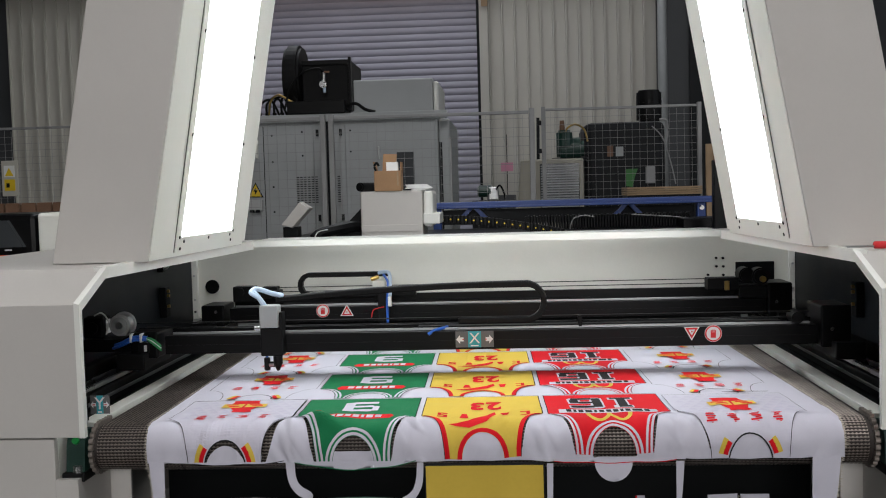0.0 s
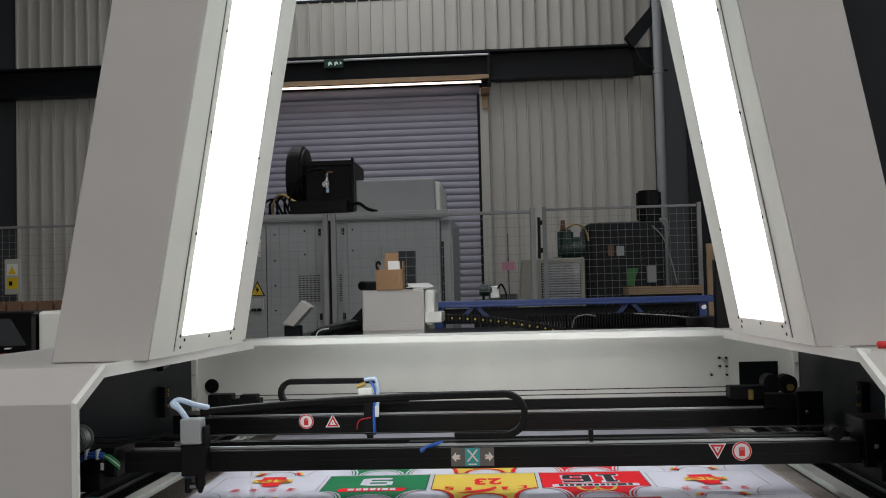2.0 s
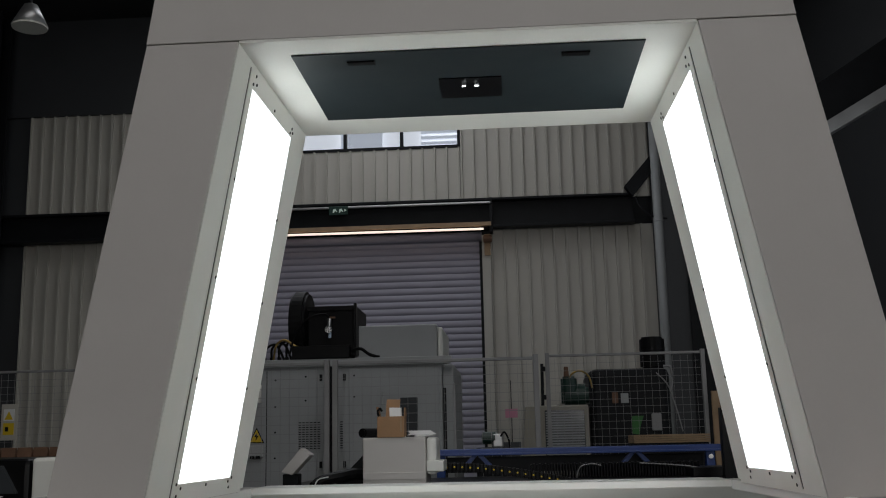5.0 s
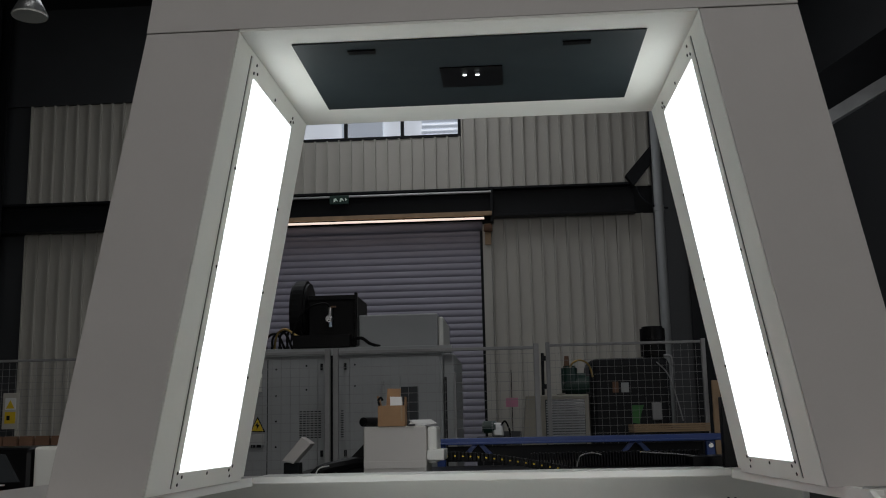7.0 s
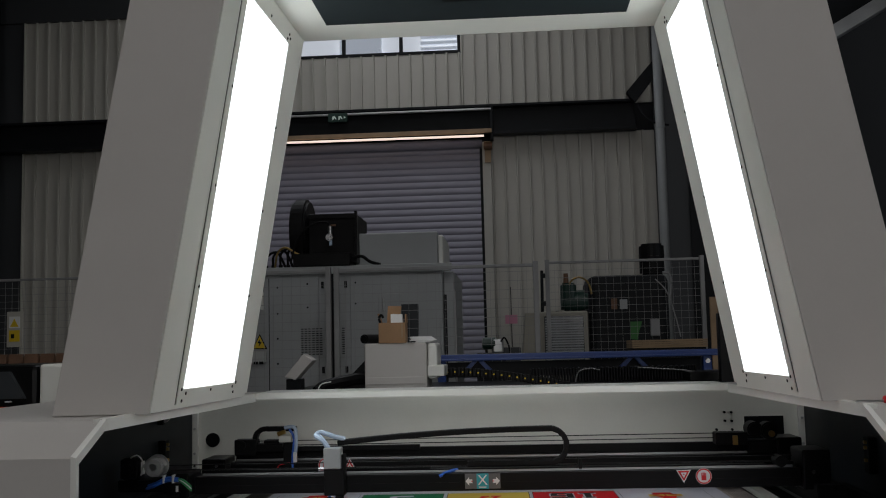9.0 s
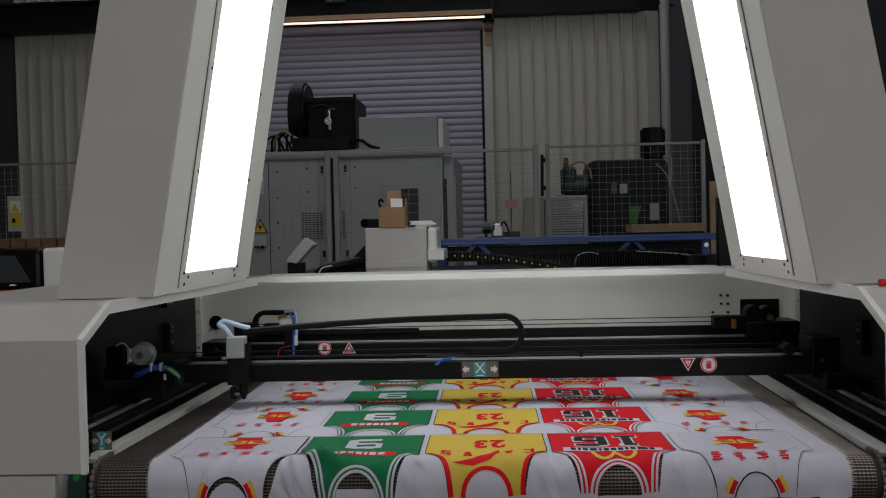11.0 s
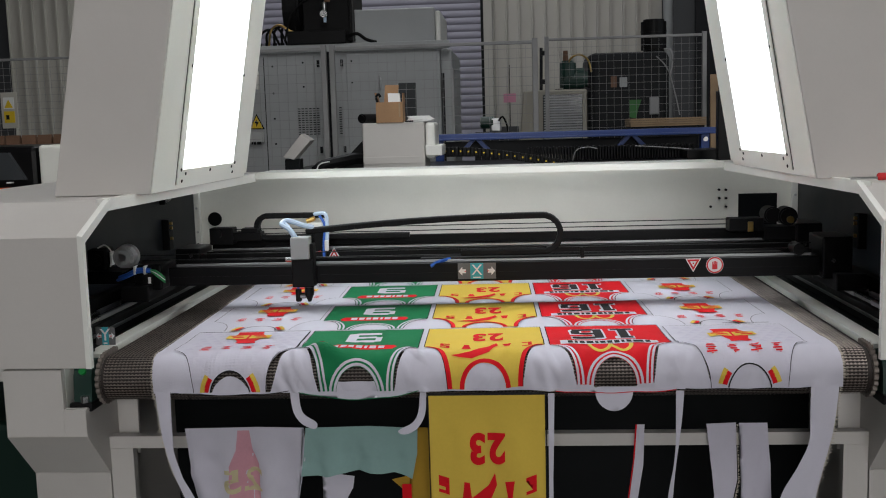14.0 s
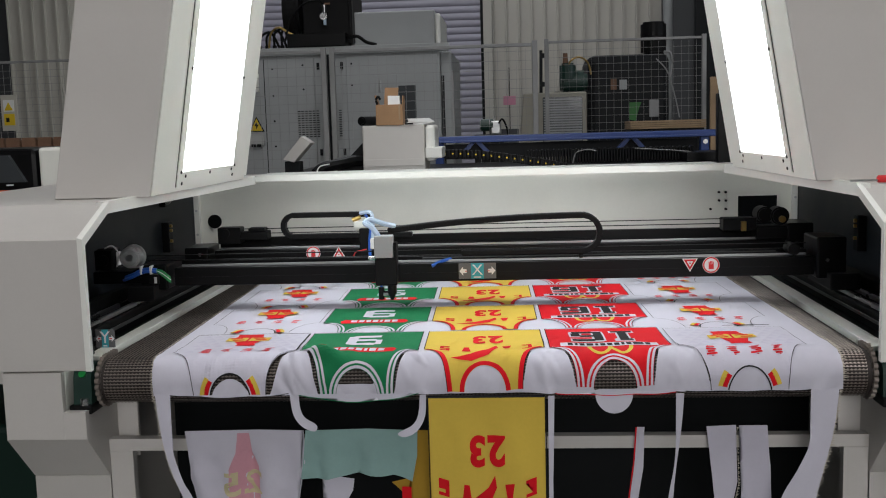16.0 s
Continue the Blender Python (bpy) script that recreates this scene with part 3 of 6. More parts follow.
# side strips and Y rails
for s in (-1, 1):
    a, b = sorted((s * 0.93, s * 0.984))
    strip = part("side_strip", box(a, b, 2.40, 4.05, 0.9255, 0.945, 0.002), M["coat_pale_lit"], conveyor)
    part("strip_lip", box(*sorted((s * 0.928, s * 0.936)), 2.40, 4.05, 0.945, 0.953, 0.001), M["coat_edge"], conveyor)
    a, b = sorted((s * 0.986, s * 1.234))
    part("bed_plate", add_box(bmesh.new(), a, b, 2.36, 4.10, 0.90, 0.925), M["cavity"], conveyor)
rails = thing("guide_rails", "black Y axis profile rails with bright steel tracks", "rail")
for s in (-1, 1):
    x = s * 1.075
    prof = part("rail_profile", box(x - 0.035, x + 0.035, 2.50, 4.08, 0.926, 0.975, 0.003), M["black"], rails)
    for dx in (-0.022, 0.02):
        part("steel_track", box(x + dx - 0.006, x + dx + 0.006, 2.46, 4.07, 0.977, 0.990, 0.002), M["steel"], prof)
    part("end_stop", box(x - 0.04, x + 0.04, 2.44, 2.49, 0.926, 1.01, 0.004), M["black"], prof)
    for dx in (-0.028, 0.028):
        part("side_track", box(*sorted((x + dx * 1.3, x + dx * 1.3 + 0.004)), 2.5, 4.05, 0.944, 0.954, 0.001), M["rail"], prof)
    part("guard", box(*sorted((s * 1.13, s * 1.16)), 2.48, 3.4, 0.926, 1.015, 0.004), M["rubber"], prof)
    part("end_cap", box(*sorted((s * 0.966, s * 0.985)), 2.412, 2.42, 0.946, 1.008, 0.001), M["black"], rails)
    for q in ((0.966, 0.985, 0.946, 0.949), (0.966, 0.985, 1.005, 1.008), (0.966, 0.969, 0.946, 1.008), (0.982, 0.985, 0.946, 1.008)):
        part("cap_edge", add_box(bmesh.new(), *sorted((s * q[0], s * q[1])), 2.409, 2.4115, q[2], q[3]), M["white_ink"], rails)


def arrow(x, z, y, size, s):
    return prism([(x, y, z), (x - s * size * 0.55, y, z + size * 0.62), (x - s * size * 0.55, y, z + size * 0.28), (x - s * size * 1.05, y, z + size * 0.28),
                  (x - s * size * 1.05, y, z - size * 0.28), (x - s * size * 0.55, y, z - size * 0.28), (x - s * size * 0.55, y, z - size * 0.62)], (0, -0.0006, 0))


def axis_label(letter, x, y, z, w, h, parent):
    """A grey label with two arrows and a teal square that bears the axis letter."""
    lab = part("axis_label", box(x - w / 2, x + w / 2, y - 0.001, y, z - h / 2, z + h / 2, 0.0), M["grey_label"], parent, "grey and teal axis label")
    part("teal_square", box(x - w * 0.17, x + w * 0.17, y - 0.002, y - 0.0012, z - h / 2, z + h / 2, 0.0), M["teal_label"], lab)
    part("letter", text_mesh(letter, h * 0.95, Matrix.Translation((x, y - 0.0026, z + h * 0.04)) @ pose(0, 0, 0, 90, 0, 0)), M["white_ink"], lab)
    for s in (-1, 1):
        part("arrow", arrow(x + s * w * 0.485, z, y - 0.0015, min(h * 0.44, w * 0.27), s), M["white_ink"], lab)
        part("arrow_mark", box(x + s * w * 0.30 - 0.003, x + s * w * 0.30 + 0.003, y - 0.0034, y - 0.0026, z - 0.0012, z + 0.0012, 0.0), M["red"], lab)
    part("small_bar", box(x - w * 0.10, x + w * 0.10, y - 0.0032, y - 0.0026, z - h * 0.43, z - h * 0.36, 0.0), M["white_ink"], lab)
    return lab


ylab = axis_label("Y", -0.938, 2.425, 0.984, 0.05, 0.046, rails)


# switches and cable ties on the black inner walls
for s in (-1, 1):
    sw_ = thing("limit_switch", "small black limit switch block with brass terminals on the inner wall", "switch", "limit switches")
    y, z = (3.72, 1.10) if s < 0 else (3.33, 1.105)
    part("switch_body", box(*sorted((s * 1.205, s * 1.233)), y - 0.022, y + 0.022, z - 0.055, z + 0.06, 0.003), M["rubber"], sw_)
    for dz in (0.045, 0.028, -0.012):
        part("terminal", cyl((s * 1.205, y - 0.008, z + dz), (s * 1.196, y - 0.008, z + dz), 0.006, 8), M["brass"], sw_)
    tie = thing("cable_stub", "white cable end clipped to the inner wall", "cable", "cable stubs")
    y, z = (3.70, 1.23) if s < 0 else (3.79, 1.235)
    part("clip", box(*sorted((s * 1.21, s * 1.233)), y - 0.012, y + 0.012, z - 0.012, z + 0.012, 0.003), M["rubber"], tie)
    part("wire", tube([(s * 1.21, y, z), (s * 1.19, y - 0.01, z + 0.01), (s * 1.18, y - 0.02, z + 0.045)], 0.004), M["white_ink"], tie)
# rear panel fittings
part("port", cyl((-1.152, 4.119, 1.122), (-1.152, 4.112, 1.122), 0.029, 28), M["black"], rear)
part("opening_plate", box(1.002, 1.155, 4.112, 4.119, 1.02, 1.178, 0.002), M["cavity"], rear)
for x, z in ((0.925, 1.196), (0.952, 1.195), (0.926, 1.162), (0.953, 1.161), (0.892, 1.128), (0.953, 1.127)):
    part("bolt", cyl((x, 4.12, z), (x, 4.108, z), 0.005, 8), M["rubber"], rear)
for s in (-1, 1):
    part("corner_post", box(*sorted((s * 1.21, s * 1.233)), 4.098, 4.118, 0.99, 1.30, 0.002), M["coat_edge"], rear)
    for z in (1.02, 1.07, 1.17):
        part("bolt", cyl((s * 1.222, 4.098, z), (s * 1.222, 4.092, z), 0.005, 8), M["steel"], rear)
# ---- the two gantries with their cutting heads ----
def prohibition(x, y, z, r, parent):
    d = part("hand_sticker", cyl((x, y, z), (x, y - 0.001, z), r, 28), M["white_ink"], parent, "round red and white no-touch sticker")
    ring = bmesh.new()
    for k in range(28):
        a0, a1 = 2 * math.pi * k / 28, 2 * math.pi * (k + 1) / 28
        v = [ring.verts.new((x + q * math.cos(a), y - 0.0016, z + q * math.sin(a))) for a, q in ((a0, r * 0.96), (a1, r * 0.96), (a1, r * 0.80), (a0, r * 0.80))]
        ring.faces.new(v[::-1])
    part("ring", ring, M["red"], d)
    part("palm", box(x - r * 0.3, x + r * 0.3, y - 0.0018, y - 0.0012, z - r * 0.5, z + r * 0.1, 0.0), M["red"], d)
    for i in range(4):
        xx = x - r * 0.24 + i * r * 0.16
        part("finger", box(xx - r * 0.06, xx + r * 0.06, y - 0.0018, y - 0.0012, z + r * 0.1, z + r * (0.5 - 0.07 * abs(i - 1.5)), 0.0), M["red"], d)


def triangle_sign(x, y, z, r, s, parent):
    p = [(x - r, y, z - s * r * 0.8), (x + r, y, z - s * r * 0.8), (x, y, z + s * r * 0.95)]
    q = part("triangle_sticker", prism(p, (0, -0.001, 0)), M["white_ink"], parent, "red and white warning triangle sticker")
    c = Vector((x, y - 0.0012, z - s * r * 0.22))
    part("field", prism([c + (Vector((v[0], c.y, v[2])) - c) * 0.80 for v in p], (0, -0.0006, 0)), M["red"], q)
    part("inner_field", prism([c + Vector((0, -0.001, 0)) + (Vector((v[0], c.y, v[2])) - c) * 0.42 for v in p], (0, -0.0004, 0)), M["white_ink"], q)
    part("mark", cyl((x, y - 0.0030, z - s * r * 0.2), (x, y - 0.0036, z - s * r * 0.2), r * 0.10, 12), M["red"], q)


def gantry(name, label, front):
    g = thing(name, label, "gantry")
    xl, xr = (-1.0, 1.02) if front else (-1.0, 1.05)
    beam = part("beam", box(xl, xr, 0.0, 0.075, 1.003, 1.061, 0.003), M["black"], g)
    part("beam_groove", box(xl + 0.01, xr - 0.01, -0.001, 0.0, 1.0285, 1.0315, 0.0), M["rubber"], beam)
    part("top_rail", box(xl + 0.02, xr - 0.02, 0.020, 0.027, 1.062, 1.070, 0.001), M["rail"], beam)
    part("back_web", box(xl, xr, 0.078, 0.10, 1.02, 1.075 if front else 1.10, 0.003), M["black"], beam)
    part("chain_tray", box(-0.2 if front else xl + 0.2, xr - 0.1 if front else 0.4, 0.04, 0.076, 1.063, 1.072, 0.001), M["rubber"], beam)
    for z, y in ((1.100, 0.03), (1.081, 0.05)) if front else ((1.137, 0.03), (1.118, 0.05)):
        part("drive_belt", add_box(bmesh.new(), -1.1 if front else -0.96, 1.0, y - 0.005, y + 0.005, z - 0.0012, z + 0.0012), M["rubber"], g)
    for x in (xl - 0.02, xr + 0.005):
        s = 1 if x > 0 else -1
        blk = part("end_block", box(min(x, x + s * 0.09), max(x, x + s * 0.09), -0.01, 0.14, 0.992, 1.075 if s < 0 else 1.12, 0.006), M["black"], g)
        part("slider", box(min(x + s * 0.03, x + s * 0.12), max(x + s * 0.03, x + s * 0.12), -0.05, 0.19, 0.9615 if front else 0.9915, 1.012, 0.004), M["rubber"], blk)
        part("bolt", cyl((x + s * 0.03, -0.011, 1.05), (x + s * 0.03, -0.017, 1.05), 0.007, 8), M["steel"], blk)
    if front:
        axis_label("X", -0.021, -0.0015, 1.035, 0.118, 0.050, beam)
        triangle_sign(0.641, -0.0012, 1.042, 0.024, -1, beam)
        prohibition(0.706, -0.0012, 1.040, 0.026, beam)
        mot = part("motor", box(-1.262, -1.195, 0.0, 0.07, 1.055, 1.128, 0.012), M["rubber"], g, "black stepper motor with a barcode label")
        part("motor_label", box(-1.194, -1.193, 0.015, 0.05, 1.07, 1.115, 0.0), M["white_ink"], mot)
        part("motor_face", box(-1.258, -1.199, -0.008, -0.001, 1.060, 1.124, 0.004), M["black"], mot)
        part("motor_boss", cyl((-1.228, -0.013, 1.092), (-1.228, -0.008, 1.092), 0.018, 20), M["rubber"], mot)
        part("motor_cable", tube([(-1.225, 0.0, 1.13), (-1.20, 0.0, 1.138), (-1.180, 0.0, 1.112), (-1.188, 0.0, 1.07)], 0.0025), M["white_ink"], mot)
        part("motor_mount", box(-1.27, -1.09, 0.0, 0.09, 1.013, 1.053, 0.004), M["black"], g)
        pul = part("pulley", cyl((-1.137, -0.02, 1.10), (-1.137, 0.02, 1.10), 0.034, 36, w=0.004), M["alu"], g, "round silver timing pulley")
        part("pulley_hub", cyl((-1.137, -0.026, 1.10), (-1.137, -0.02, 1.10), 0.012, 20), M["steel"], pul)
        part("pulley_rim", cyl((-1.137, -0.023, 1.10), (-1.137, -0.0205, 1.10), 0.026, 28), M["cab"], pul)
        part("pulley_flange", cyl((-1.137, 0.021, 1.10), (-1.137, 0.026, 1.10), 0.039, 36), M["alu"], pul)
        loom = part("cable_loom", tube([(-1.18, 0.02, 1.03), (-1.13, -0.02, 1.045), (-1.09, -0.02, 1.062), (-1.05, -0.02, 1.060)], 0.0055), M["hose_blue"], g, "blue cable bundle with zip ties")
        part("strand", tube([(-1.185, 0.02, 1.020), (-1.135, -0.026, 1.036), (-1.09, -0.026, 1.054), (-1.05, -0.024, 1.054)], 0.005), M["hose_blue"], loom)
        part("strand", tube([(-1.175, 0.01, 1.038), (-1.13, -0.014, 1.053), (-1.09, -0.014, 1.069), (-1.05, -0.016, 1.064)], 0.004), M["rubber"], loom)
        for i in range(5):
            z = 1.056 - i * 0.004
            part("wire", tube([(-1.055, -0.022, 1.06), (-1.03, -0.026, 1.057 - i * 0.004), (-1.005, -0.02, 1.034 - i * 0.004)], 0.0022, 6), M["wire_green"] if i % 2 else M["white_ink"] if i == 2 else M["wire_green"], loom)
        for x in (-1.098, -1.066):
            part("zip_tie", box(x - 0.003, x + 0.003, -0.034, -0.008, 1.047, 1.074, 0.001), M["white_ink"], loom)
        part("plug", box(-1.075, -1.045, -0.03, 0.02, 1.012, 1.045, 0.003), M["rubber"], g)
        part("plug_label", box(-1.056, -1.047, -0.0315, -0.0305, 1.018, 1.038, 0.0), M["white_ink"], g)
        part("blue_tube", tube([(-0.165, 0.0, 1.052), (-0.14, 0.01, 1.064), (-0.105, 0.03, 1.071)], 0.0055), M["hose_blue"], g)
        part("right_pulley", cyl((0.955, -0.014, 1.085), (0.955, 0.05, 1.085), 0.018, 20), M["rubber"], g)
        part("belt_clamp", box(0.30, 0.312, 0.02, 0.05, 1.065, 1.10, 0.001), M["rubber"], g)
    else:
        prohibition(-0.633, -0.0012, 1.046, 0.026, beam)
        triangle_sign(-0.539, -0.0012, 1.045, 0.026, 1, beam)
        b = part("left_block", box(-0.985, -0.90, 0.0, 0.06, 1.085, 1.145, 0.004), M["rubber"], g)
        part("block_wheel", cyl((-0.955, -0.006, 1.125), (-0.955, 0.0, 1.125), 0.016, 18), M["rubber"], b)
        part("left_bracket", box(-0.90, -0.80, 0.0, 0.06, 1.098, 1.128, 0.003), M["rubber"], g)
        part("left_plate", box(-0.87, -0.81, 0.0, 0.05, 1.129, 1.142, 0.002), M["rubber"], g)
        r = part("right_block", box(0.835, 0.95, 0.0, 0.07, 1.095, 1.140, 0.004), M["rubber"], g)
        part("brass_fitting", box(0.895, 0.913, -0.012, 0.0, 1.095, 1.130, 0.002), M["brass"], r)
        m = part("right_motor", cyl((0.98, 0.0, 1.15), (0.98, 0.08, 1.15), 0.028, 24, w=0.005), M["rubber"], g)
        part("motor_boss", cyl((1.03, -0.01, 1.145), (1.03, 0.06, 1.145), 0.032, 24, w=0.006), M["rubber"], m)
        part("shaft", cyl((1.035, -0.02, 1.135), (1.035, -0.01, 1.135), 0.012, 14), M["brass"], m)
        part("motor_mount", box(0.95, 1.07, 0.0, 0.08, 1.062, 1.11, 0.004), M["rubber"], g)
    return g


front_gantry = gantry("front_gantry", "black front gantry beam with X axis label and drive belts", True)
rear_gantry = gantry("rear_gantry", "black rear gantry beam with round warning stickers", False)

# the carriages, built round x = 0 in the gantry's space
front_head = part("cutting_head", box(-0.029, 0.029, -0.055, -0.005, 1.088, 1.157, 0.004), M["cab"], front_gantry, "grey-white cover of the laser cutting head")
part("head_block", box(-0.029, 0.040, -0.05, 0.0, 1.0, 1.087, 0.004), M["rubber"], front_head)
part("head_side", box(0.030, 0.040, -0.045, 0.0, 1.08, 1.135, 0.003), M["rubber"], front_head)
part("lens_tube", cyl((0.022, -0.04, 1.0), (0.022, -0.04, 0.975), 0.0145, 18), M["black"], front_head)
part("nozzle", cyl((0.022, -0.04, 0.976), (0.022, -0.04, 0.954), 0.0135, 18, 0.005), M["black"], front_head)
part("sensor", cyl((-0.012, -0.04, 0.995), (-0.012, -0.04, 0.955), 0.0095, 14, w=0.002), M["rubber"], front_head)
part("sensor_rod", cyl((-0.012, -0.04, 1.0), (-0.012, -0.04, 0.99), 0.004, 8), M["hose_blue"], front_head)
part("sensor_screw", cyl((-0.005, -0.045, 0.972), (0.010, -0.045, 0.972), 0.005, 8), M["steel"], front_head)
part("sensor_bracket", box(-0.004, 0.012, -0.045, -0.035, 0.965, 0.982, 0.001), M["rubber"], front_head)
part("air_tube", tube([(-0.02, -0.03, 1.157), (-0.035, -0.03, 1.18), (-0.06, -0.02, 1.195), (-0.045, -0.005, 1.205), (0.0, 0.0, 1.190), (0.03, 0.02, 1.180)], 0.008), M["hose_clear"], front_head)
part("elbow", tube([(-0.05, -0.02, 1.197), (-0.03, -0.03, 1.178), (-0.012, -0.03, 1.15)], 0.0065), M["hose_clear"], front_head)
part("wheel", cyl((-0.05, -0.03, 1.085), (-0.03, -0.03, 1.085), 0.007, 10), M["steel"], front_head)

rear_head = part("cutting_head", box(-0.035, 0.005, -0.03, 0.0, 1.0, 1.135, 0.004), M["rubber"], rear_gantry, "black rear cutting head with blue and clear tubes")
part("valve_block", box(-0.055, -0.005, -0.02, 0.01, 1.135, 1.160, 0.004), M["coat_pale_lit"], rear_head)
part("brass_elbow", cyl((-0.06, -0.01, 1.165), (-0.03, -0.01, 1.175), 0.008, 12), M["brass"], rear_head)
part("blue_hose", tube([(-0.01, -0.03, 1.185), (0.008, -0.035, 1.15), (0.002, -0.035, 1.08), (0.002, -0.03, 1.00)], 0.005), M["hose_blue"], rear_head)
part("clear_hose", tube([(-0.03, -0.02, 1.19), (0.012, -0.035, 1.19), (0.016, -0.035, 1.13), (0.012, -0.035, 1.09)], 0.007), M["hose_clear"], rear_head)
part("white_sleeve", box(0.006, 0.020, -0.045, -0.031, 1.062, 1.100, 0.003), M["white_ink"], rear_head)
part("red_wire", tube([(-0.01, -0.03, 1.06), (-0.05, -0.035, 1.05), (-0.06, -0.03, 1.02)], 0.002, 6), M["red"], rear_head)
part("lens_tube", cyl((-0.015, -0.02, 1.0), (-0.015, -0.02, 0.956), 0.013, 16, 0.006), M["black"], rear_head)

# energy chains: links on one mesh each, keyed along the loop
LINK = 0.022
lk = bmesh.new()
add_box(lk, -0.0135, 0.0135, -0.018, 0.018, -0.009, 0.009)
bevelled(lk, 0.003, 1)
FRONT_LINKS, REAR_LINKS = [], []
one = part("chain_link", lk, M["rubber"], front_gantry)
FRONT_LINKS.append(one)
for n, par, li in ((53, front_gantry, FRONT_LINKS), (38, rear_gantry, REAR_LINKS)):
    while len(li) < n:
        o = one.copy()
        scene.collection.objects.link(o)
        o.parent = par
        li.append(o)


def chain_pose(d, xa, za, zb, r, xb, y, s):
    """A place along the loop. d: its side (1: bends at the right); xa, za: where it leaves the head; zb: height of its lower run; xb: centre of the bend; s: metres from the head."""
    run = abs(xb - xa)
    zt = zb + 2 * r
    if s < run:
        u = s / run
        z = za + (zt - za) * (1 - (1 - u) ** 2)
        return pose(xa + d * s, y, z, 0, -d * math.degrees(math.atan2((zt - za) * 2 * (1 - u), run)), 0)
    a = (s - run) / r
    if a < math.pi:
        return pose(xb + d * r * math.sin(a), y, zb + r + r * math.cos(a), 0, d * math.degrees(a), 0)
    return pose(xb - d * (s - run - math.pi * r), y, zb, 0, d * 180, 0)
# ---- printed fabric on the belt ----
SKEW, ROW0, PITCH, SIDE0, SIDE1, FAR_V = 0.023, 2.61, 0.3655, -0.783, 0.842, 4.07
FAB_R = ROLL_R + 0.005
FABRIC = {
    "white": material("white_knit_polyester", (0.59, 0.575, 0.66), 0.85, vary=0.03, scale=8, bump=0.35, bump_scale=700, spec=0.2),
    "green": material("green_printed_knit", (0.010, 0.17, 0.065), 0.85, vary=0.06, bump=0.3, bump_scale=700, spec=0.2),
    "yellow": material("yellow_printed_knit", (0.68, 0.48, 0.075), 0.85, vary=0.06, bump=0.3, bump_scale=700, spec=0.2),
    "red": material("red_printed_knit", (0.66, 0.008, 0.016), 0.85, vary=0.06, bump=0.3, bump_scale=700, spec=0.2),
    "black": material("black_print_line", (0.02, 0.02, 0.022), 0.85, vary=0.1, spec=0.2),
    "pale": material("pale_print_wash", (0.57, 0.55, 0.64), 0.85, vary=0.04, spec=0.2),
    "wash": material("lilac_print_wash", (0.535, 0.51, 0.615), 0.85, vary=0.04, spec=0.2),
    "pink": material("pink_back_print", (0.62, 0.32, 0.38), 0.85, vary=0.08, spec=0.2),
    "lime": material("faded_yellow_print", (0.58, 0.52, 0.32), 0.85, vary=0.08, spec=0.2),
    "teal": material("pale_teal_cloth", (0.27, 0.42, 0.40), 0.85, vary=0.06, bump=0.3, bump_scale=700, spec=0.2),
    "ochre": material("ochre_cloth_back", (0.40, 0.24, 0.03), 0.85, vary=0.08, spec=0.2),
}


def crease(u, v):
    """Relief of the loose front end; the rest lies taut."""
    k = min(1.0, max(0.0, (2.60 - v) / 0.18))
    k = k * k * (3 - 2 * k)
    p = Vector((u * 9, v * 7, 0.3))
    h = 0.0048 * noise.noise(p) + 0.0030 * noise.noise(p * 2.7)
    h += 0.0055 * max(0.0, noise.noise(Vector((u * 26 - v * 9, v * 6, 9.0))))
    # the strap end of the green shirt stands up in a fold
    d = (u + 0.362) * 0.88 - (v - 2.362) * 0.47
    e = (u + 0.362) * 0.47 + (v - 2.362) * 0.88
    fold = 0.026 * math.exp(-(d / 0.052) ** 2 - (e / 0.019) ** 2) + 0.010 * math.exp(-((u + 0.435) / 0.020) ** 2 - ((v - 2.335) / 0.05) ** 2)
    fold += 0.008 * math.exp(-((u + 0.24) / 0.03) ** 2 - ((v - 2.33) / 0.025) ** 2)
    # loose tabs between the shirts wrinkle more
    for mid in (-0.44, -0.135, 0.17, 0.476):
        m = math.exp(-((u - mid) / 0.036) ** 2) * min(1.0, max(0.0, (2.47 - v) / 0.05))
        if m > 0.02:
            h += 0.013 * m * max(0.0, noise.noise(Vector((u * 30 + v * 16, v * 9 - u * 6, mid * 9))))
    g = math.exp(-((u + 0.40) / 0.22) ** 2)
    h += g * 0.006 * max(0.0, noise.noise(Vector((u * 22 + v * 14, v * 5, 4.0))))
    f = 0.45 + 0.55 * min(1.0, max(0.0, (2.40 - v) / 0.06))
    return max(-0.001, 0.0012 * k + k * (1.35 * h * f + fold))


def drape(u, v, h=0.0):
    """Fabric coordinates to the world: flat on the belt, over the roller, then hanging."""
    e = crease(u, v) + h
    x, w = u - SKEW * (v - 2.4), v + SKEW * u
    if w >= ROLL_Y:
        return Vector((x, w, ROLL_Z + FAB_R + e))
    s = ROLL_Y - w
    a = s / FAB_R
    if a < math.pi / 2:
        return Vector((x, ROLL_Y - (FAB_R + e) * math.sin(a), ROLL_Z + (FAB_R + e) * math.cos(a)))
    return Vector((x, ROLL_Y - FAB_R - e, ROLL_Z - (s - FAB_R * math.pi / 2)))


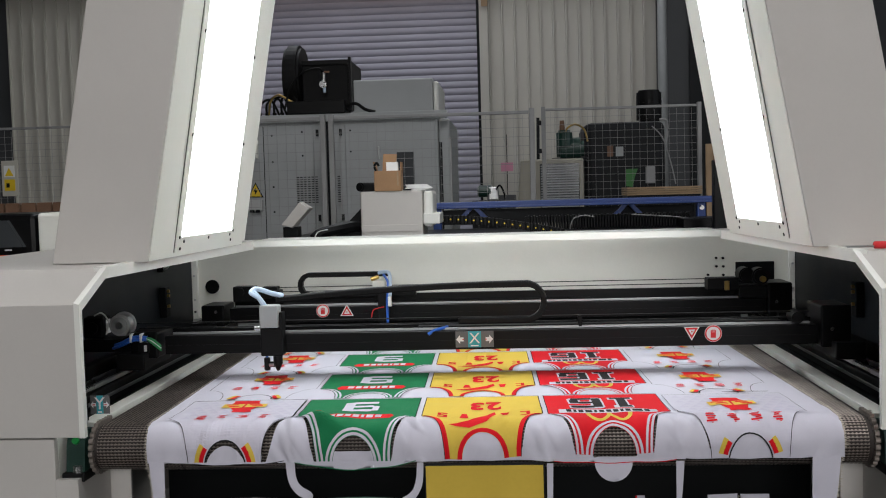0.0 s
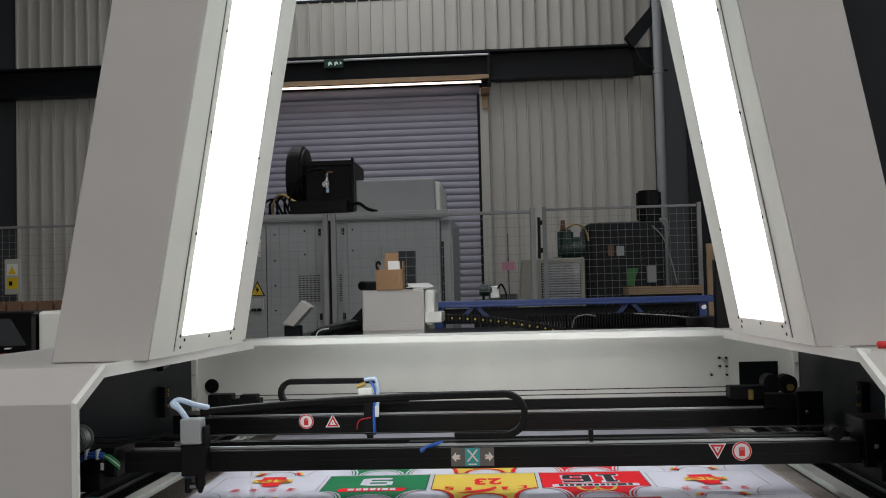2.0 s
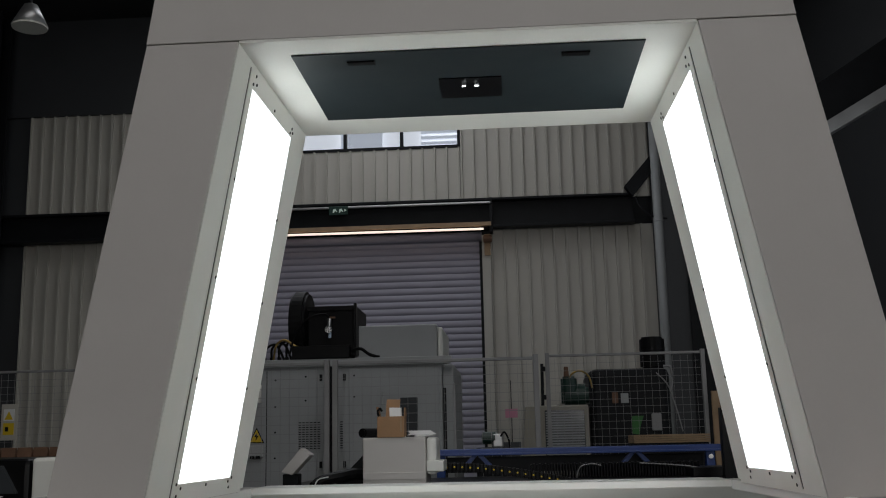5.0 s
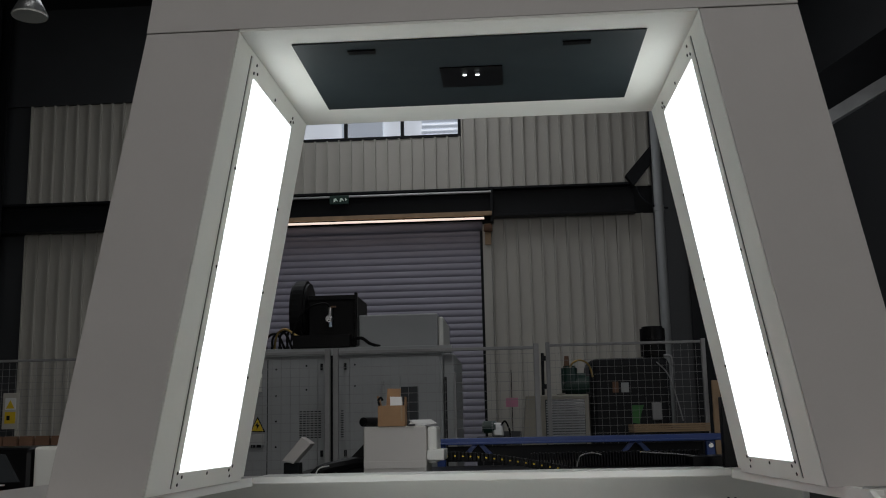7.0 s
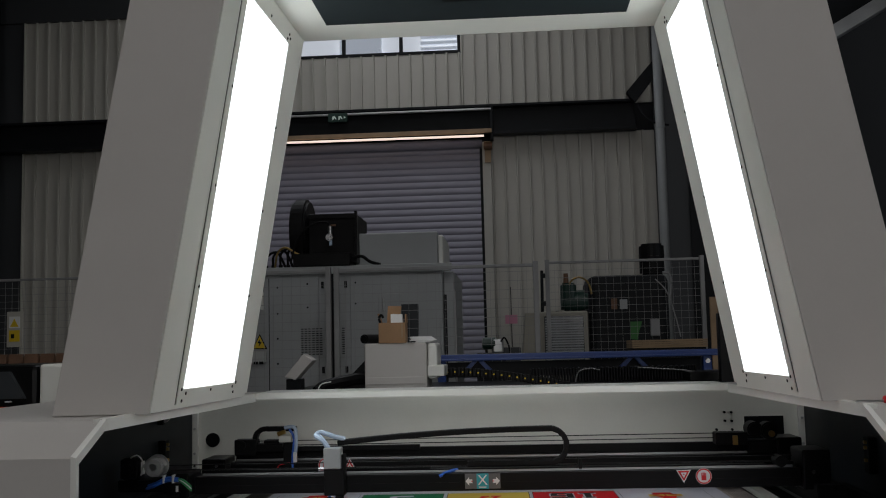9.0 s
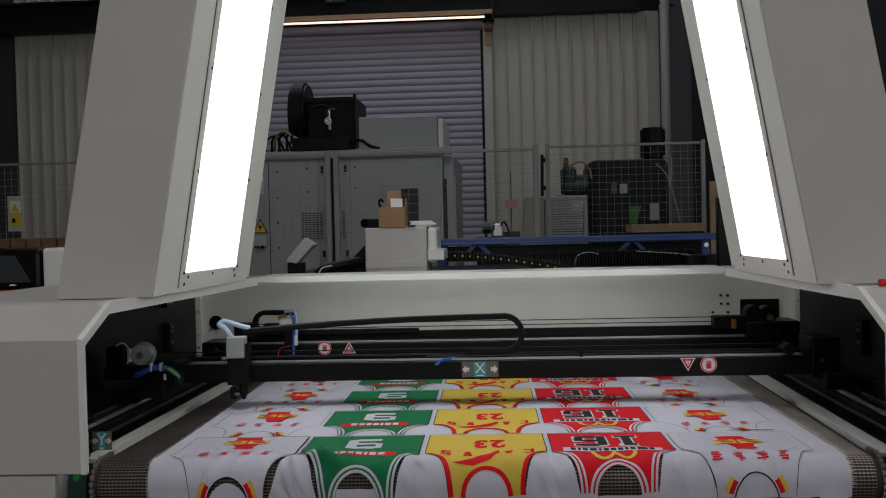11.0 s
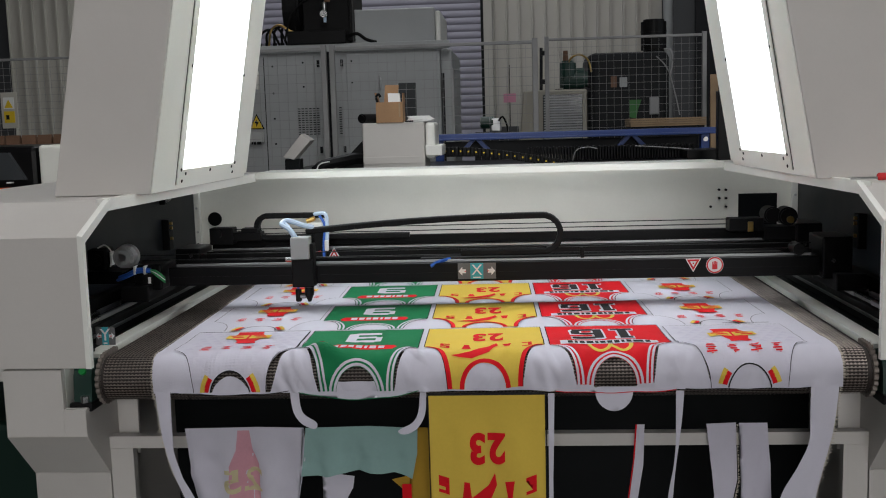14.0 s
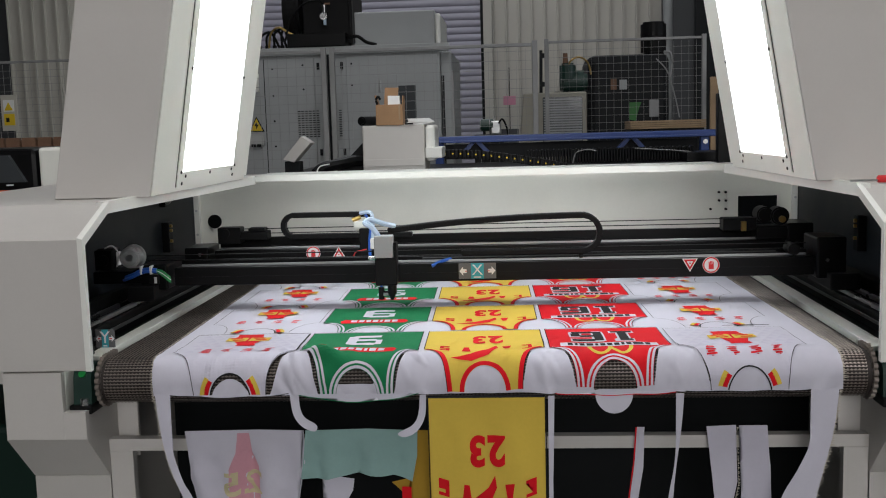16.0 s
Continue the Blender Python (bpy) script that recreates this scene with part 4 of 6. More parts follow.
def lay(bm, h):
    """Cuts a flat print (x = u, y = v) so that it can follow the drape, and lays it on."""
    lo, hi = min(p.co.y for p in bm.verts), max(p.co.y for p in bm.verts)
    ul, uh = min(p.co.x for p in bm.verts), max(p.co.x for p in bm.verts)
    v = lo + 0.0001
    while v < min(hi, 2.62):
        bmesh.ops.bisect_plane(bm, geom=bm.verts[:] + bm.edges[:] + bm.faces[:], plane_co=(0, v, 0), plane_no=(0, 1, 0))
        v += 0.0075
    if lo < 2.58:
        u = ul + 0.01
        while u < uh:
            bmesh.ops.bisect_plane(bm, geom=bm.verts[:] + bm.edges[:] + bm.faces[:], plane_co=(u, 0, 0), plane_no=(1, 0, 0))
            u += 0.008
    for p in bm.verts:
        p.co = drape(p.co.x, max(p.co.y, 2.2535 - SKEW * p.co.x), h)
    return bm


def poly(*outlines):
    bm = bmesh.new()
    for o in outlines:
        f = bm.faces.new([bm.verts.new((x, y, 0)) for x, y in o])
        if f.calc_area() and f.normal.z < 0:
            f.normal_flip()
    bm.normal_update()
    for f in bm.faces:
        if f.normal.z < 0:
            f.normal_flip()
    bmesh.ops.triangulate(bm, faces=bm.faces[:])
    return bm


def band(pts, w):
    """A strip of width w along a line of (u, v) points."""
    n = len(pts)
    out, inn = [], []
    for i in range(n):
        a, b = Vector(pts[max(i - 1, 0)]), Vector(pts[min(i + 1, n - 1)])
        d = (b - a).normalized()
        q = Vector((-d.y, d.x)) * w / 2
        out.append(Vector(pts[i]) + q)
        inn.append(Vector(pts[i]) - q)
    bm = bmesh.new()
    va, vb = [bm.verts.new((p.x, p.y, 0)) for p in out], [bm.verts.new((p.x, p.y, 0)) for p in inn]
    for i in range(n - 1):
        bm.faces.new((va[i], vb[i], vb[i + 1], va[i + 1]))
    bm.normal_update()
    for f in bm.faces:
        if f.normal.z < 0:
            f.normal_flip()
    return bm


def arm_line(c, top, s, w=0.145, strap=0.088, a0=0.225, a1=0.352):
    """The armhole edge, from the body's side down to the strap end."""
    return [(c + s * (strap + (w - strap) * (1 - math.sin(k * math.pi / 20))), top - a0 - (a1 - a0) * (1 - math.cos(k * math.pi / 20))) for k in range(11)]


def neck_line(c, top, half=0.049, a0=0.293, a1=0.354):
    return [(c + half * math.cos(math.pi * k / 16), top - a1 + (a1 - a0) * math.sin(math.pi * k / 16)) for k in range(17)]


def shirt_outline(c, top, w=0.145):
    left, right = arm_line(c, top, -1, w), arm_line(c, top, 1, w)
    return [(c - w, top), *left, *reversed(neck_line(c, top)), *reversed(right), (c + w, top)]


fabric = thing("printed_fabric", "white polyester fabric printed with rows of colourful basketball shirts", "fabric")
COLS = {"green": -0.2875, "yellow": 0.018, "red": 0.322}
WHITE_COLS = (-0.594, 0.630)

# the sheet, with the cut-out neck openings left open in the front row
cells, bm = 0.0032, bmesh.new()
nu = int((SIDE1 - SIDE0) / cells)
us = [SIDE0 + (SIDE1 - SIDE0) * i / nu for i in range(nu + 1)]
vs = [2.2515 + 0.0032 * j for j in range(118)]


GAPES = ((-0.594, 1, 0.150, 0.020), (0.630, -1, 0.150, 0.008), (COLS["green"], -1, 0.145, 0.011), (COLS["green"], 1, 0.145, 0.007), (COLS["red"], -1, 0.145, 0.006), (COLS["red"], 1, 0.145, 0.006), (COLS["yellow"], 1, 0.145, 0.005))


def is_hole(u, v):
    a = ROW0 - v
    for c, half, low in ((COLS["red"], 0.052, 0.36), (COLS["green"], 0.052, 0.326)):
        if abs(u - c) < half:
            if a > 0.354 - 0.064 * math.sqrt(max(0.0, 1 - ((u - c) / 0.052) ** 2)) and a < low:
                return True
    # neck piece of the first white shirt, sunk so that its upper edge gapes
    q = (u - WHITE_COLS[0]) / 0.049
    if abs(q) < 1 and 0.354 - 0.061 * math.sqrt(1 - q * q) < a < 0.366 - 0.061 * math.sqrt(1 - q * q) and a < 0.345:
        return True
    # gaping armhole cuts
    for c, s, w, gap in GAPES:
        if 0.225 < a < 0.350:
            k = 1 - (a - 0.225) / 0.127
            edge = 0.088 + (w - 0.088) * (1 - math.sqrt(1 - k * k))
            d = (u - c) * s - edge
            if 0 < d < gap * math.sin(math.pi * (a - 0.225) / 0.135) ** 0.7:
                return True
    return False



def square_off(u, j):
    """Levels the front end across the skewed cloth."""
    return SKEW * u * (1 - j / (len(vs) - 1))


grid = {}
for j, v in enumerate(vs):
    for i, u in enumerate(us):
        grid[i, j] = bm.verts.new(drape(u + (0.0016 * noise.noise(Vector((0, v * 90, 7))) if i in (0, nu) else 0), v - square_off(u, j)))
for j in range(len(vs) - 1):
    for i in range(nu):
        if not is_hole((us[i] + us[i + 1]) / 2, (vs[j] + vs[j + 1]) / 2 - square_off(us[i], j)):
            bm.faces.new((grid[i, j], grid[i + 1, j], grid[i + 1, j + 1], grid[i, j + 1]))
bmesh.ops.delete(bm, geom=[v for v in bm.verts if not v.link_faces], context="VERTS")
outer = {grid[i, j] for i, j in grid if i in (0, nu) or j in (0, len(vs) - 1)}
rim = [(v, [e.other_vert(v) for e in v.link_edges if len(e.link_faces) == 1]) for v in bm.verts if v not in outer and any(len(e.link_faces) == 1 for e in v.link_edges)]
for turn in range(6):
    moved = [(v, v.co * 0.5 + (nb[0].co + nb[1].co) * 0.25) for v, nb in rim if len(nb) == 2]
    for v, co in moved:
        v.co = co
part("front_cloth", bm, FABRIC["white"], fabric, smooth=True)
bm = bmesh.new()
far_vs = [vs[-1] + (FAR_V - vs[-1]) * k / 60 for k in range(61)]
strip = [[bm.verts.new(drape(u + (0.0022 * noise.noise(Vector((0, v * 60, 7 + u))) if u in (SIDE0, SIDE1) else 0), v)) for u in (SIDE0, -0.4, 0.0, 0.4, SIDE1)] for v in far_vs]
for p, q in zip(strip, strip[1:]):
    for k in range(4):
        bm.faces.new((p[k], p[k + 1], q[k + 1], q[k]))
part("far_cloth", bm, FABRIC["white"], fabric, smooth=True)


def print_on(name, bm, colour, h):
    return part(name, lay(bm, h), FABRIC[colour], fabric)


def flipped_text(body, size, c, v, tall, wide, bold=0.03):
    return text_mesh(body, size, Matrix.Translation((c, v, 0)) @ pose(0, 0, 0, 0, 0, 180) @ Matrix.Diagonal((wide, tall, 1, 1)), 0.0, bold)


def bars(name, colour, h0, c, v, widths, gap, h, lean=0.0):
    """Plain letter-sized bars in a line, each a print of its own."""
    x = c - (sum(widths) + gap * (len(widths) - 1)) / 2
    for i, w in enumerate(widths):
        dv = lean * (i - (len(widths) - 1) / 2) ** 2
        print_on(name, poly([(x, v + dv), (x + w, v + dv), (x + w, v + h + dv), (x, v + h + dv)]), colour, h0)
        x += w + gap


def crest(k):
    """The plain letter-sized shapes that stand for a team's name: a bracket, two wedges and a notched block, upside down."""
    q = 0.020
    out = [[(0.088, -q), (0.112, -q), (0.112, q), (0.088, q), (0.088, q - 0.008), (0.103, q - 0.008), (0.103, 0.008 - q), (0.088, 0.008 - q)]]
    out += [[(0.040, q), (0.062, q), (0.056, -q), (0.046, -q)], [(-0.058, -q), (-0.036, -q), (-0.041, q), (-0.053, q)]]
    out += [[(-0.112, -q), (-0.088, -q), (-0.088, 0.003), (-0.103, 0.003), (-0.103, q - 0.008), (-0.088, q - 0.008), (-0.088, q), (-0.112, q), (-0.112, -0.004), (-0.097, -0.004), (-0.097, 0.008 - q), (-0.112, 0.008 - q)]]
    return [[(x * k, y * k) for x, y in o] for o in out]


def colour_shirt(kind, c, top, cut):
    print_on("shirt_print", poly(shirt_outline(c, top)), kind, 0.0012)
    trim = {"green": "white", "yellow": "red", "red": "white"}[kind]
    w = 0.006 if kind != "yellow" else 0.011
    for s in (-1, 1):
        ln = arm_line(c, top, s)
        if kind == "yellow":
            print_on("arm_trim", band([(x - s * 0.005, y) for x, y in ln], w), trim, 0.0020)
        else:
            for off in (0.004, 0.0145):
                print_on("arm_trim", band([(x - s * off, y) for x, y in ln], 0.0055), trim, 0.0020)
    nk = neck_line(c, top)
    mid = (c, top - 0.354)
    for off in ((0.006,) if kind == "yellow" else (0.004, 0.0145)):
        print_on("neck_trim", band([(x + (x - mid[0]) / 0.049 * off, y + max(0.0, (y - mid[1]) / 0.061) * off) for x, y in nk], w), trim, 0.0020)
    edge = [(c - 0.145, top), (c + 0.145, top)]
    print_on("cut_line", band(edge, 0.0020 if kind == "yellow" else 0.0032), "black", 0.0022)
    for s in (-1, 1):
        print_on("cut_line", band([(c + s * 0.1455, top), (c + s * 0.1455, top - 0.225)], 0.0022), "black", 0.0022)
        print_on("cut_line", band([(x + s * 0.001, y) for x, y in arm_line(c, top, s)], 0.0016), "black", 0.0024)
    if kind == "green":
        q = lambda x0, x1, y0, y1: [(c + x0, top - 0.157 + y0), (c + x1, top - 0.157 + y0), (c + x1, top - 0.157 + y1), (c + x0, top - 0.157 + y1)]
        block = [[(c - 0.044, top - 0.145), (c - 0.018, top - 0.157), (c - 0.018, top - 0.047), (c - 0.044, top - 0.059)]]
        block += [q(-0.018, 0.030, 0.0, 0.024), q(-0.018, 0.030, 0.046, 0.066), q(-0.018, 0.040, 0.086, 0.110), q(0.030, 0.046, 0.008, 0.058)]
        print_on("number", poly(*block), "white", 0.0024)
        print_on("name_plate", poly([(c - 0.094, top - 0.238), (c + 0.084, top - 0.236), (c + 0.092, top - 0.212), (c + 0.084, top - 0.190), (c - 0.090, top - 0.188), (c - 0.100, top - 0.212)]), "red", 0.0020)
        bars("name_bar", "white", 0.0030, c - 0.004, top - 0.227, [0.017, 0.015, 0.013, 0.015, 0.007, 0.016, 0.015], 0.0055, 0.028)
    elif kind == "yellow":
        print_on("number", flipped_text("23", 0.118, c + 0.008, top - 0.118, 1.0, 0.62, 0.045), "red", 0.0022)
        for shape in crest(1.0):
            print_on("name_mark", poly([(c + 0.004 + x, top - 0.226 + y + 1.6 * x * x) for x, y in shape]), "red", 0.0022)
        print_on("blade_print", poly([(c - 0.080, top - 0.272), (c - 0.032, top - 0.256), (c + 0.012, top - 0.222), (c + 0.030, top - 0.196), (c + 0.034, top - 0.222), (c + 0.012, top - 0.262), (c - 0.030, top - 0.281)]), "red", 0.0026)
    else:
        q = lambda x0, x1, y0, y1: [(c + x0, top - 0.160 + y0), (c + x1, top - 0.160 + y0), (c + x1, top - 0.160 + y1), (c + x0, top - 0.160 + y1)]
        print_on("number_edge", poly([(c - 0.088, top - 0.165), (c - 0.010, top - 0.165), (c - 0.001, top - 0.157), (c - 0.001, top - 0.052), (c - 0.010, top - 0.044), (c - 0.080, top - 0.044), (c - 0.089, top - 0.052)]), "white", 0.0020)
        print_on("number_edge", poly([(c + 0.021, top - 0.165), (c + 0.070, top - 0.165), (c + 0.070, top - 0.135), (c + 0.062, top - 0.135), (c + 0.062, top - 0.072), (c + 0.077, top - 0.072), (c + 0.077, top - 0.044), (c + 0.014, top - 0.044), (c + 0.014, top - 0.072), (c + 0.029, top - 0.072), (c + 0.029, top - 0.135), (c + 0.021, top - 0.140)]), "white", 0.0020)
        print_on("number", poly(q(-0.028, -0.006, 0.006, 0.106), q(-0.084, -0.028, 0.0, 0.020), q(-0.062, -0.028, 0.044, 0.062), q(-0.080, -0.028, 0.090, 0.111), q(-0.084, -0.062, 0.050, 0.090)), "black", 0.0028)
        print_on("number", poly(q(0.019, 0.072, 0.093, 0.111), q(0.034, 0.057, 0.0, 0.093), q(0.057, 0.066, 0.0, 0.020)), "black", 0.0028)
        print_on("number_gap", poly(q(-0.057, -0.033, 0.067, 0.085)), "red", 0.0028)
        print_on("number_gap", poly(q(-0.089, -0.034, 0.025, 0.039)), "red", 0.0028)
        print_on("name_edge", poly([(c - 0.118, top - 0.215), (c + 0.118, top - 0.215), (c + 0.118, top - 0.182), (c + 0.060, top - 0.176), (c - 0.060, top - 0.176), (c - 0.118, top - 0.182)]), "white", 0.0020)
        bars("name_bar", "black", 0.0028, c, top - 0.210, [0.012, 0.007, 0.012, 0.016, 0.007, 0.012, 0.012, 0.012, 0.007, 0.012, 0.024, 0.012], 0.005, 0.025)
        for s in (-1, 1):
            arc = [(c + s * 0.025 + 0.025 * math.cos(math.pi * k / 12), top - 0.218 - 0.052 * math.sin(math.pi * k / 12)) for k in range(13)]
            print_on("arch_print", band(arc, 0.010), "yellow", 0.0024)


def white_shirt(c, top, front, dv):
    o = shirt_outline(c, top, 0.150)
    if front:
        print_on("wash_print", poly(o), "pale", 0.0016)
    if front:
        tris = []
        for j in range(7):
            for i in range(9):
                x, y = c - 0.132 + i * 0.0293 + (j % 2) * 0.0146, top - 0.204 - dv * 0 + j * 0.0285
                if x + 0.026 < c + 0.146:
                    tris.append([(x, y), (x + 0.0255, y), (x + 0.01275, y + 0.0235)])
        print_on("triangle_print", poly(*tris), "wash", 0.0022)
    print_on("outline_print", band(o[:12], 0.0015), "black", 0.0032)
    print_on("outline_print", band(o[-13:] + [o[0]], 0.0015), "black", 0.0032)
    print_on("outline_print", band(neck_line(c, top), 0.0032), "black", 0.0032)
    # bottle-shaped print with yellow numerals, a row of red strokes and striped strap ends
    f = lambda *p: [(c + x, top - a - dv) for x, a in p]
    bottle = [(0.022, 0.034), (0.045, 0.033), (0.070, 0.040), (0.095, 0.039), (0.118, 0.030), (0.140, 0.022), (0.162, 0.026)]
    print_on("figure_print", poly(f(*[(-w + 0.10 * (a - 0.09), a) for a, w in bottle], *[(w + 0.10 * (a - 0.09), a) for a, w in reversed(bottle)])), "red", 0.0032)
    for e in (-1, 1):
        x0 = 0.030 * e
        print_on("numeral_print", poly(f((x0 - 0.027, 0.066), (x0 + 0.027, 0.066), (x0 + 0.027, 0.108), (x0 - 0.027, 0.108))), "yellow", 0.0040)
        print_on("numeral_gap", poly(f((x0 - 0.019, 0.073), (x0 + 0.012, 0.073), (x0 + 0.012, 0.083), (x0 - 0.019, 0.083)), f((x0 - 0.010, 0.091), (x0 + 0.019, 0.091), (x0 + 0.019, 0.101), (x0 - 0.010, 0.101))), "red", 0.0048)
    for i in range(4):
        strokes = []
        x, y = c - 0.078 + i * 0.052, top - 0.216 - dv
        rnd = random.Random(i)
        for k in range(5):
            # slim strokes side by side, none over another
            dy, w, sl = -0.016 + k * 0.0082, rnd.uniform(0.012, 0.027), rnd.uniform(-0.003, 0.003)
            dx = rnd.uniform(-0.015, 0.015 - w)
            strokes.append([(x + dx, y + dy), (x + dx + w, y + dy + sl), (x + dx + w, y + dy + sl + 0.0052), (x + dx, y + dy + 0.0052)])
        strokes.append([(x - 0.002, y - 0.0195), (x + 0.002, y - 0.0195), (x + 0.002, y - 0.017), (x - 0.002, y - 0.017)])
        print_on("stroke_print", poly(*strokes), "red", 0.0032)
    for s in (-1, 1):
        for off, col in ((0.010, "red"), (0.020, "yellow")):
            ln = [(c + s * (0.049 + off) * math.cos(a), top - 0.354 + (0.061 + off) * math.sin(a)) for a in ((0.24, 0.36, 0.48, 0.60, 0.70) if c > 0 else (0.10, 0.25, 0.40, 0.55, 0.70))]
            print_on("strap_stripe", band(ln, 0.011), col, 0.0034)


for row in range(4):
    top = ROW0 + row * PITCH
    for kind, c in COLS.items():
        colour_shirt(kind, c, top, row == 0)
    for c, drop, dv in ((WHITE_COLS[0], 0.0, -0.015), (WHITE_COLS[1], 0.025, 0.030)):
        white_shirt(c, top - drop, row == 0, dv)

# open cuts: dark slits where the front row has come away
for pts, w in (([(-0.4445, 2.60), (-0.4445, 2.50), (-0.4445, 2.39)], 0.005), ([(-0.742, 2.611), (-0.594, 2.613), (-0.446, 2.611)], 0.004), ([(0.76, 2.612), (0.70, 2.616), (0.64, 2.612)], 0.005)):
    print_on("cut_slit", band(pts, w), "black", 0.0026)


def rounded(outline):
    """Rounds an outline but for its first two points, the corners at the hem."""
    chain = [Vector(p) for p in outline[1:] + outline[:1]]
    for turn in range(3):
        mid = [q for a, b in zip(chain, chain[1:]) for q in (a.lerp(b, 0.25), a.lerp(b, 0.75))]
        chain = [chain[0], *mid[1:-1], chain[-1]]
    return [(p.x, p.y) for p in chain]


def hanging(name, col, outline, y, parent, swing=0.0, wave=0.006, seed=0.0, label="", top=None, shape=None):
    """A cut piece or strip hanging down: an outline in x and z, waved in depth."""
    bm = shape or bmesh.new()
    if shape:
        outline = [(p.co.x, p.co.z) for p in bm.verts]
    else:
        if name == "waste_strip":
            outline = rounded(outline)
        f = bm.faces.new([bm.verts.new((x, 0, z)) for x, z in outline])
        bmesh.ops.triangulate(bm, faces=[f])
    zs, xs = [p[1] for p in outline], [p[0] for p in outline]
    z = min(zs) + 0.012
    while z < max(zs):
        bmesh.ops.bisect_plane(bm, geom=bm.verts[:] + bm.edges[:] + bm.faces[:], plane_co=(0, 0, z), plane_no=(0, 0, 1))
        z += 0.016
    x = min(xs) + 0.012
    while x < max(xs):
        bmesh.ops.bisect_plane(bm, geom=bm.verts[:] + bm.edges[:] + bm.faces[:], plane_co=(x, 0, 0), plane_no=(1, 0, 0))
        x += 0.016
    top = top or max(zs)
    for p in bm.verts:
        d = top - p.co.z
        k = min(1, d / 0.08)
        p.co.y = y + swing * d + k * wave * (0.55 * noise.noise(Vector((p.co.x * 42 + seed, 2.0, p.co.z * 30))) + noise.noise(Vector((p.co.x * 16 + seed, 0.5, p.co.z * 3))) + 0.5 * math.sin(p.co.x * 60 + seed + p.co.z * 6))
    o = part(name, bm, FABRIC[col], parent, label, smooth=True)
    return o


# what is left of the row already cut: strips between the openings, and one shirt still hanging
Y0 = ROLL_Y - FAB_R - 0.004
HEM = 0.866
hanging("waste_strip", "white", [(-0.776, HEM + 0.004), (-0.738, HEM), (-0.742, 0.74), (-0.722, 0.66), (-0.688, 0.60), (-0.60, 0.42), (-0.65, 0.42), (-0.712, 0.60), (-0.748, 0.68), (-0.765, 0.76)], Y0, fabric, -0.02, 0.004, 1.0)
hanging("waste_strip", "white", [(-0.446, HEM), (-0.424, HEM), (-0.423, 0.835), (-0.413, 0.808), (-0.378, 0.792), (-0.386, 0.772), (-0.418, 0.786), (-0.440, 0.815)], Y0, fabric, -0.1, 0.003, 2.0)
hanging("waste_strip", "white", [(-0.134, HEM - 0.004), (-0.119, HEM - 0.004), (-0.120, 0.81), (-0.140, 0.775), (-0.170, 0.760), (-0.192, 0.768), (-0.178, 0.778), (-0.150, 0.79), (-0.137, 0.815)], Y0, fabric, -0.1, 0.003, 3.0)
hanging("waste_strip", "white", [(0.168, HEM - 0.006), (0.183, HEM - 0.006), (0.179, 0.70), (0.176, 0.62), (0.17, 0.52), (0.20, 0.44), (0.166, 0.44), (0.167, 0.62)], Y0 - 0.012, fabric, 0.0, 0.003, 4.0)
hanging("waste_strip", "white", [(0.465, HEM - 0.006), (0.484, HEM - 0.006), (0.479, 0.78), (0.463, 0.66), (0.455, 0.54), (0.45, 0.42), (0.43, 0.42), (0.445, 0.60), (0.466, 0.70)], Y0, fabric, 0.03, 0.003, 5.0)
hanging("waste_strip", "white", [(0.772, HEM), (0.836, HEM + 0.004), (0.828, 0.80), (0.815, 0.72), (0.790, 0.63), (0.77, 0.52), (0.74, 0.42), (0.66, 0.42), (0.700, 0.60), (0.745, 0.68), (0.776, 0.745)], Y0, fabric, -0.02, 0.005, 6.0)
hanging("neck_flap", "white", [(0.322 + 0.044 * math.cos(-math.pi * k / 14), 0.862 + 0.048 * math.sin(-math.pi * k / 14)) for k in range(15)], Y0 - 0.003, fabric, -0.05, 0.0, 7.0)
for xa, xb, z, sag, edge in ((-0.738, -0.448, 0.866, 0.004, "black"), (-0.424, -0.136, 0.864, 0.015, "green"), (0.186, 0.465, 0.861, 0.001, "red"), (0.486, 0.772, 0.864, -0.002, "black")):
    line = [(xa + (xb - xa) * k / 12, z + 0.003 - 0.004 * min(1.0, 4 * k / 12, 4 - 4 * k / 12) - sag * math.sin(math.pi * k / 12) + 0.0015 * math.sin(k * 1.3 + xa * 20)) for k in range(13)]
    hanging("hem_strip", "white", [(x, 0.8665) for x, q in line] + line[::-1], Y0 - 0.002, fabric, -0.06, 0.0, xa)
    hanging("cut_edge", edge, line + [(x, q - 0.0018) for x, q in line[::-1]], Y0 - 0.003, fabric, -0.06, 0.0, xa, top=0.8665)


def fringe(name, points, outward, parent, length=0.007):
    """Frayed threads along an edge of 3D points."""
    bm = bmesh.new()
    for a, b in zip(points, points[1:]):
        a, b = Vector(a), Vector(b)
        n = max(2, int((b - a).length / 0.0035))
        for i in range(n):
            p, q = a.lerp(b, i / n), a.lerp(b, (i + 0.8) / n)
            o = Vector(outward) * length * random.uniform(0.3, 1.2) + (b - a).normalized() * random.uniform(-0.003, 0.003)
            bm.faces.new([bm.verts.new(p), bm.verts.new(q), bm.verts.new(q.lerp(p, 0.5) + o)])
    return tagged(part(name, bm, FABRIC["fray"], parent, "frayed ivory threads"), kind="stuff")


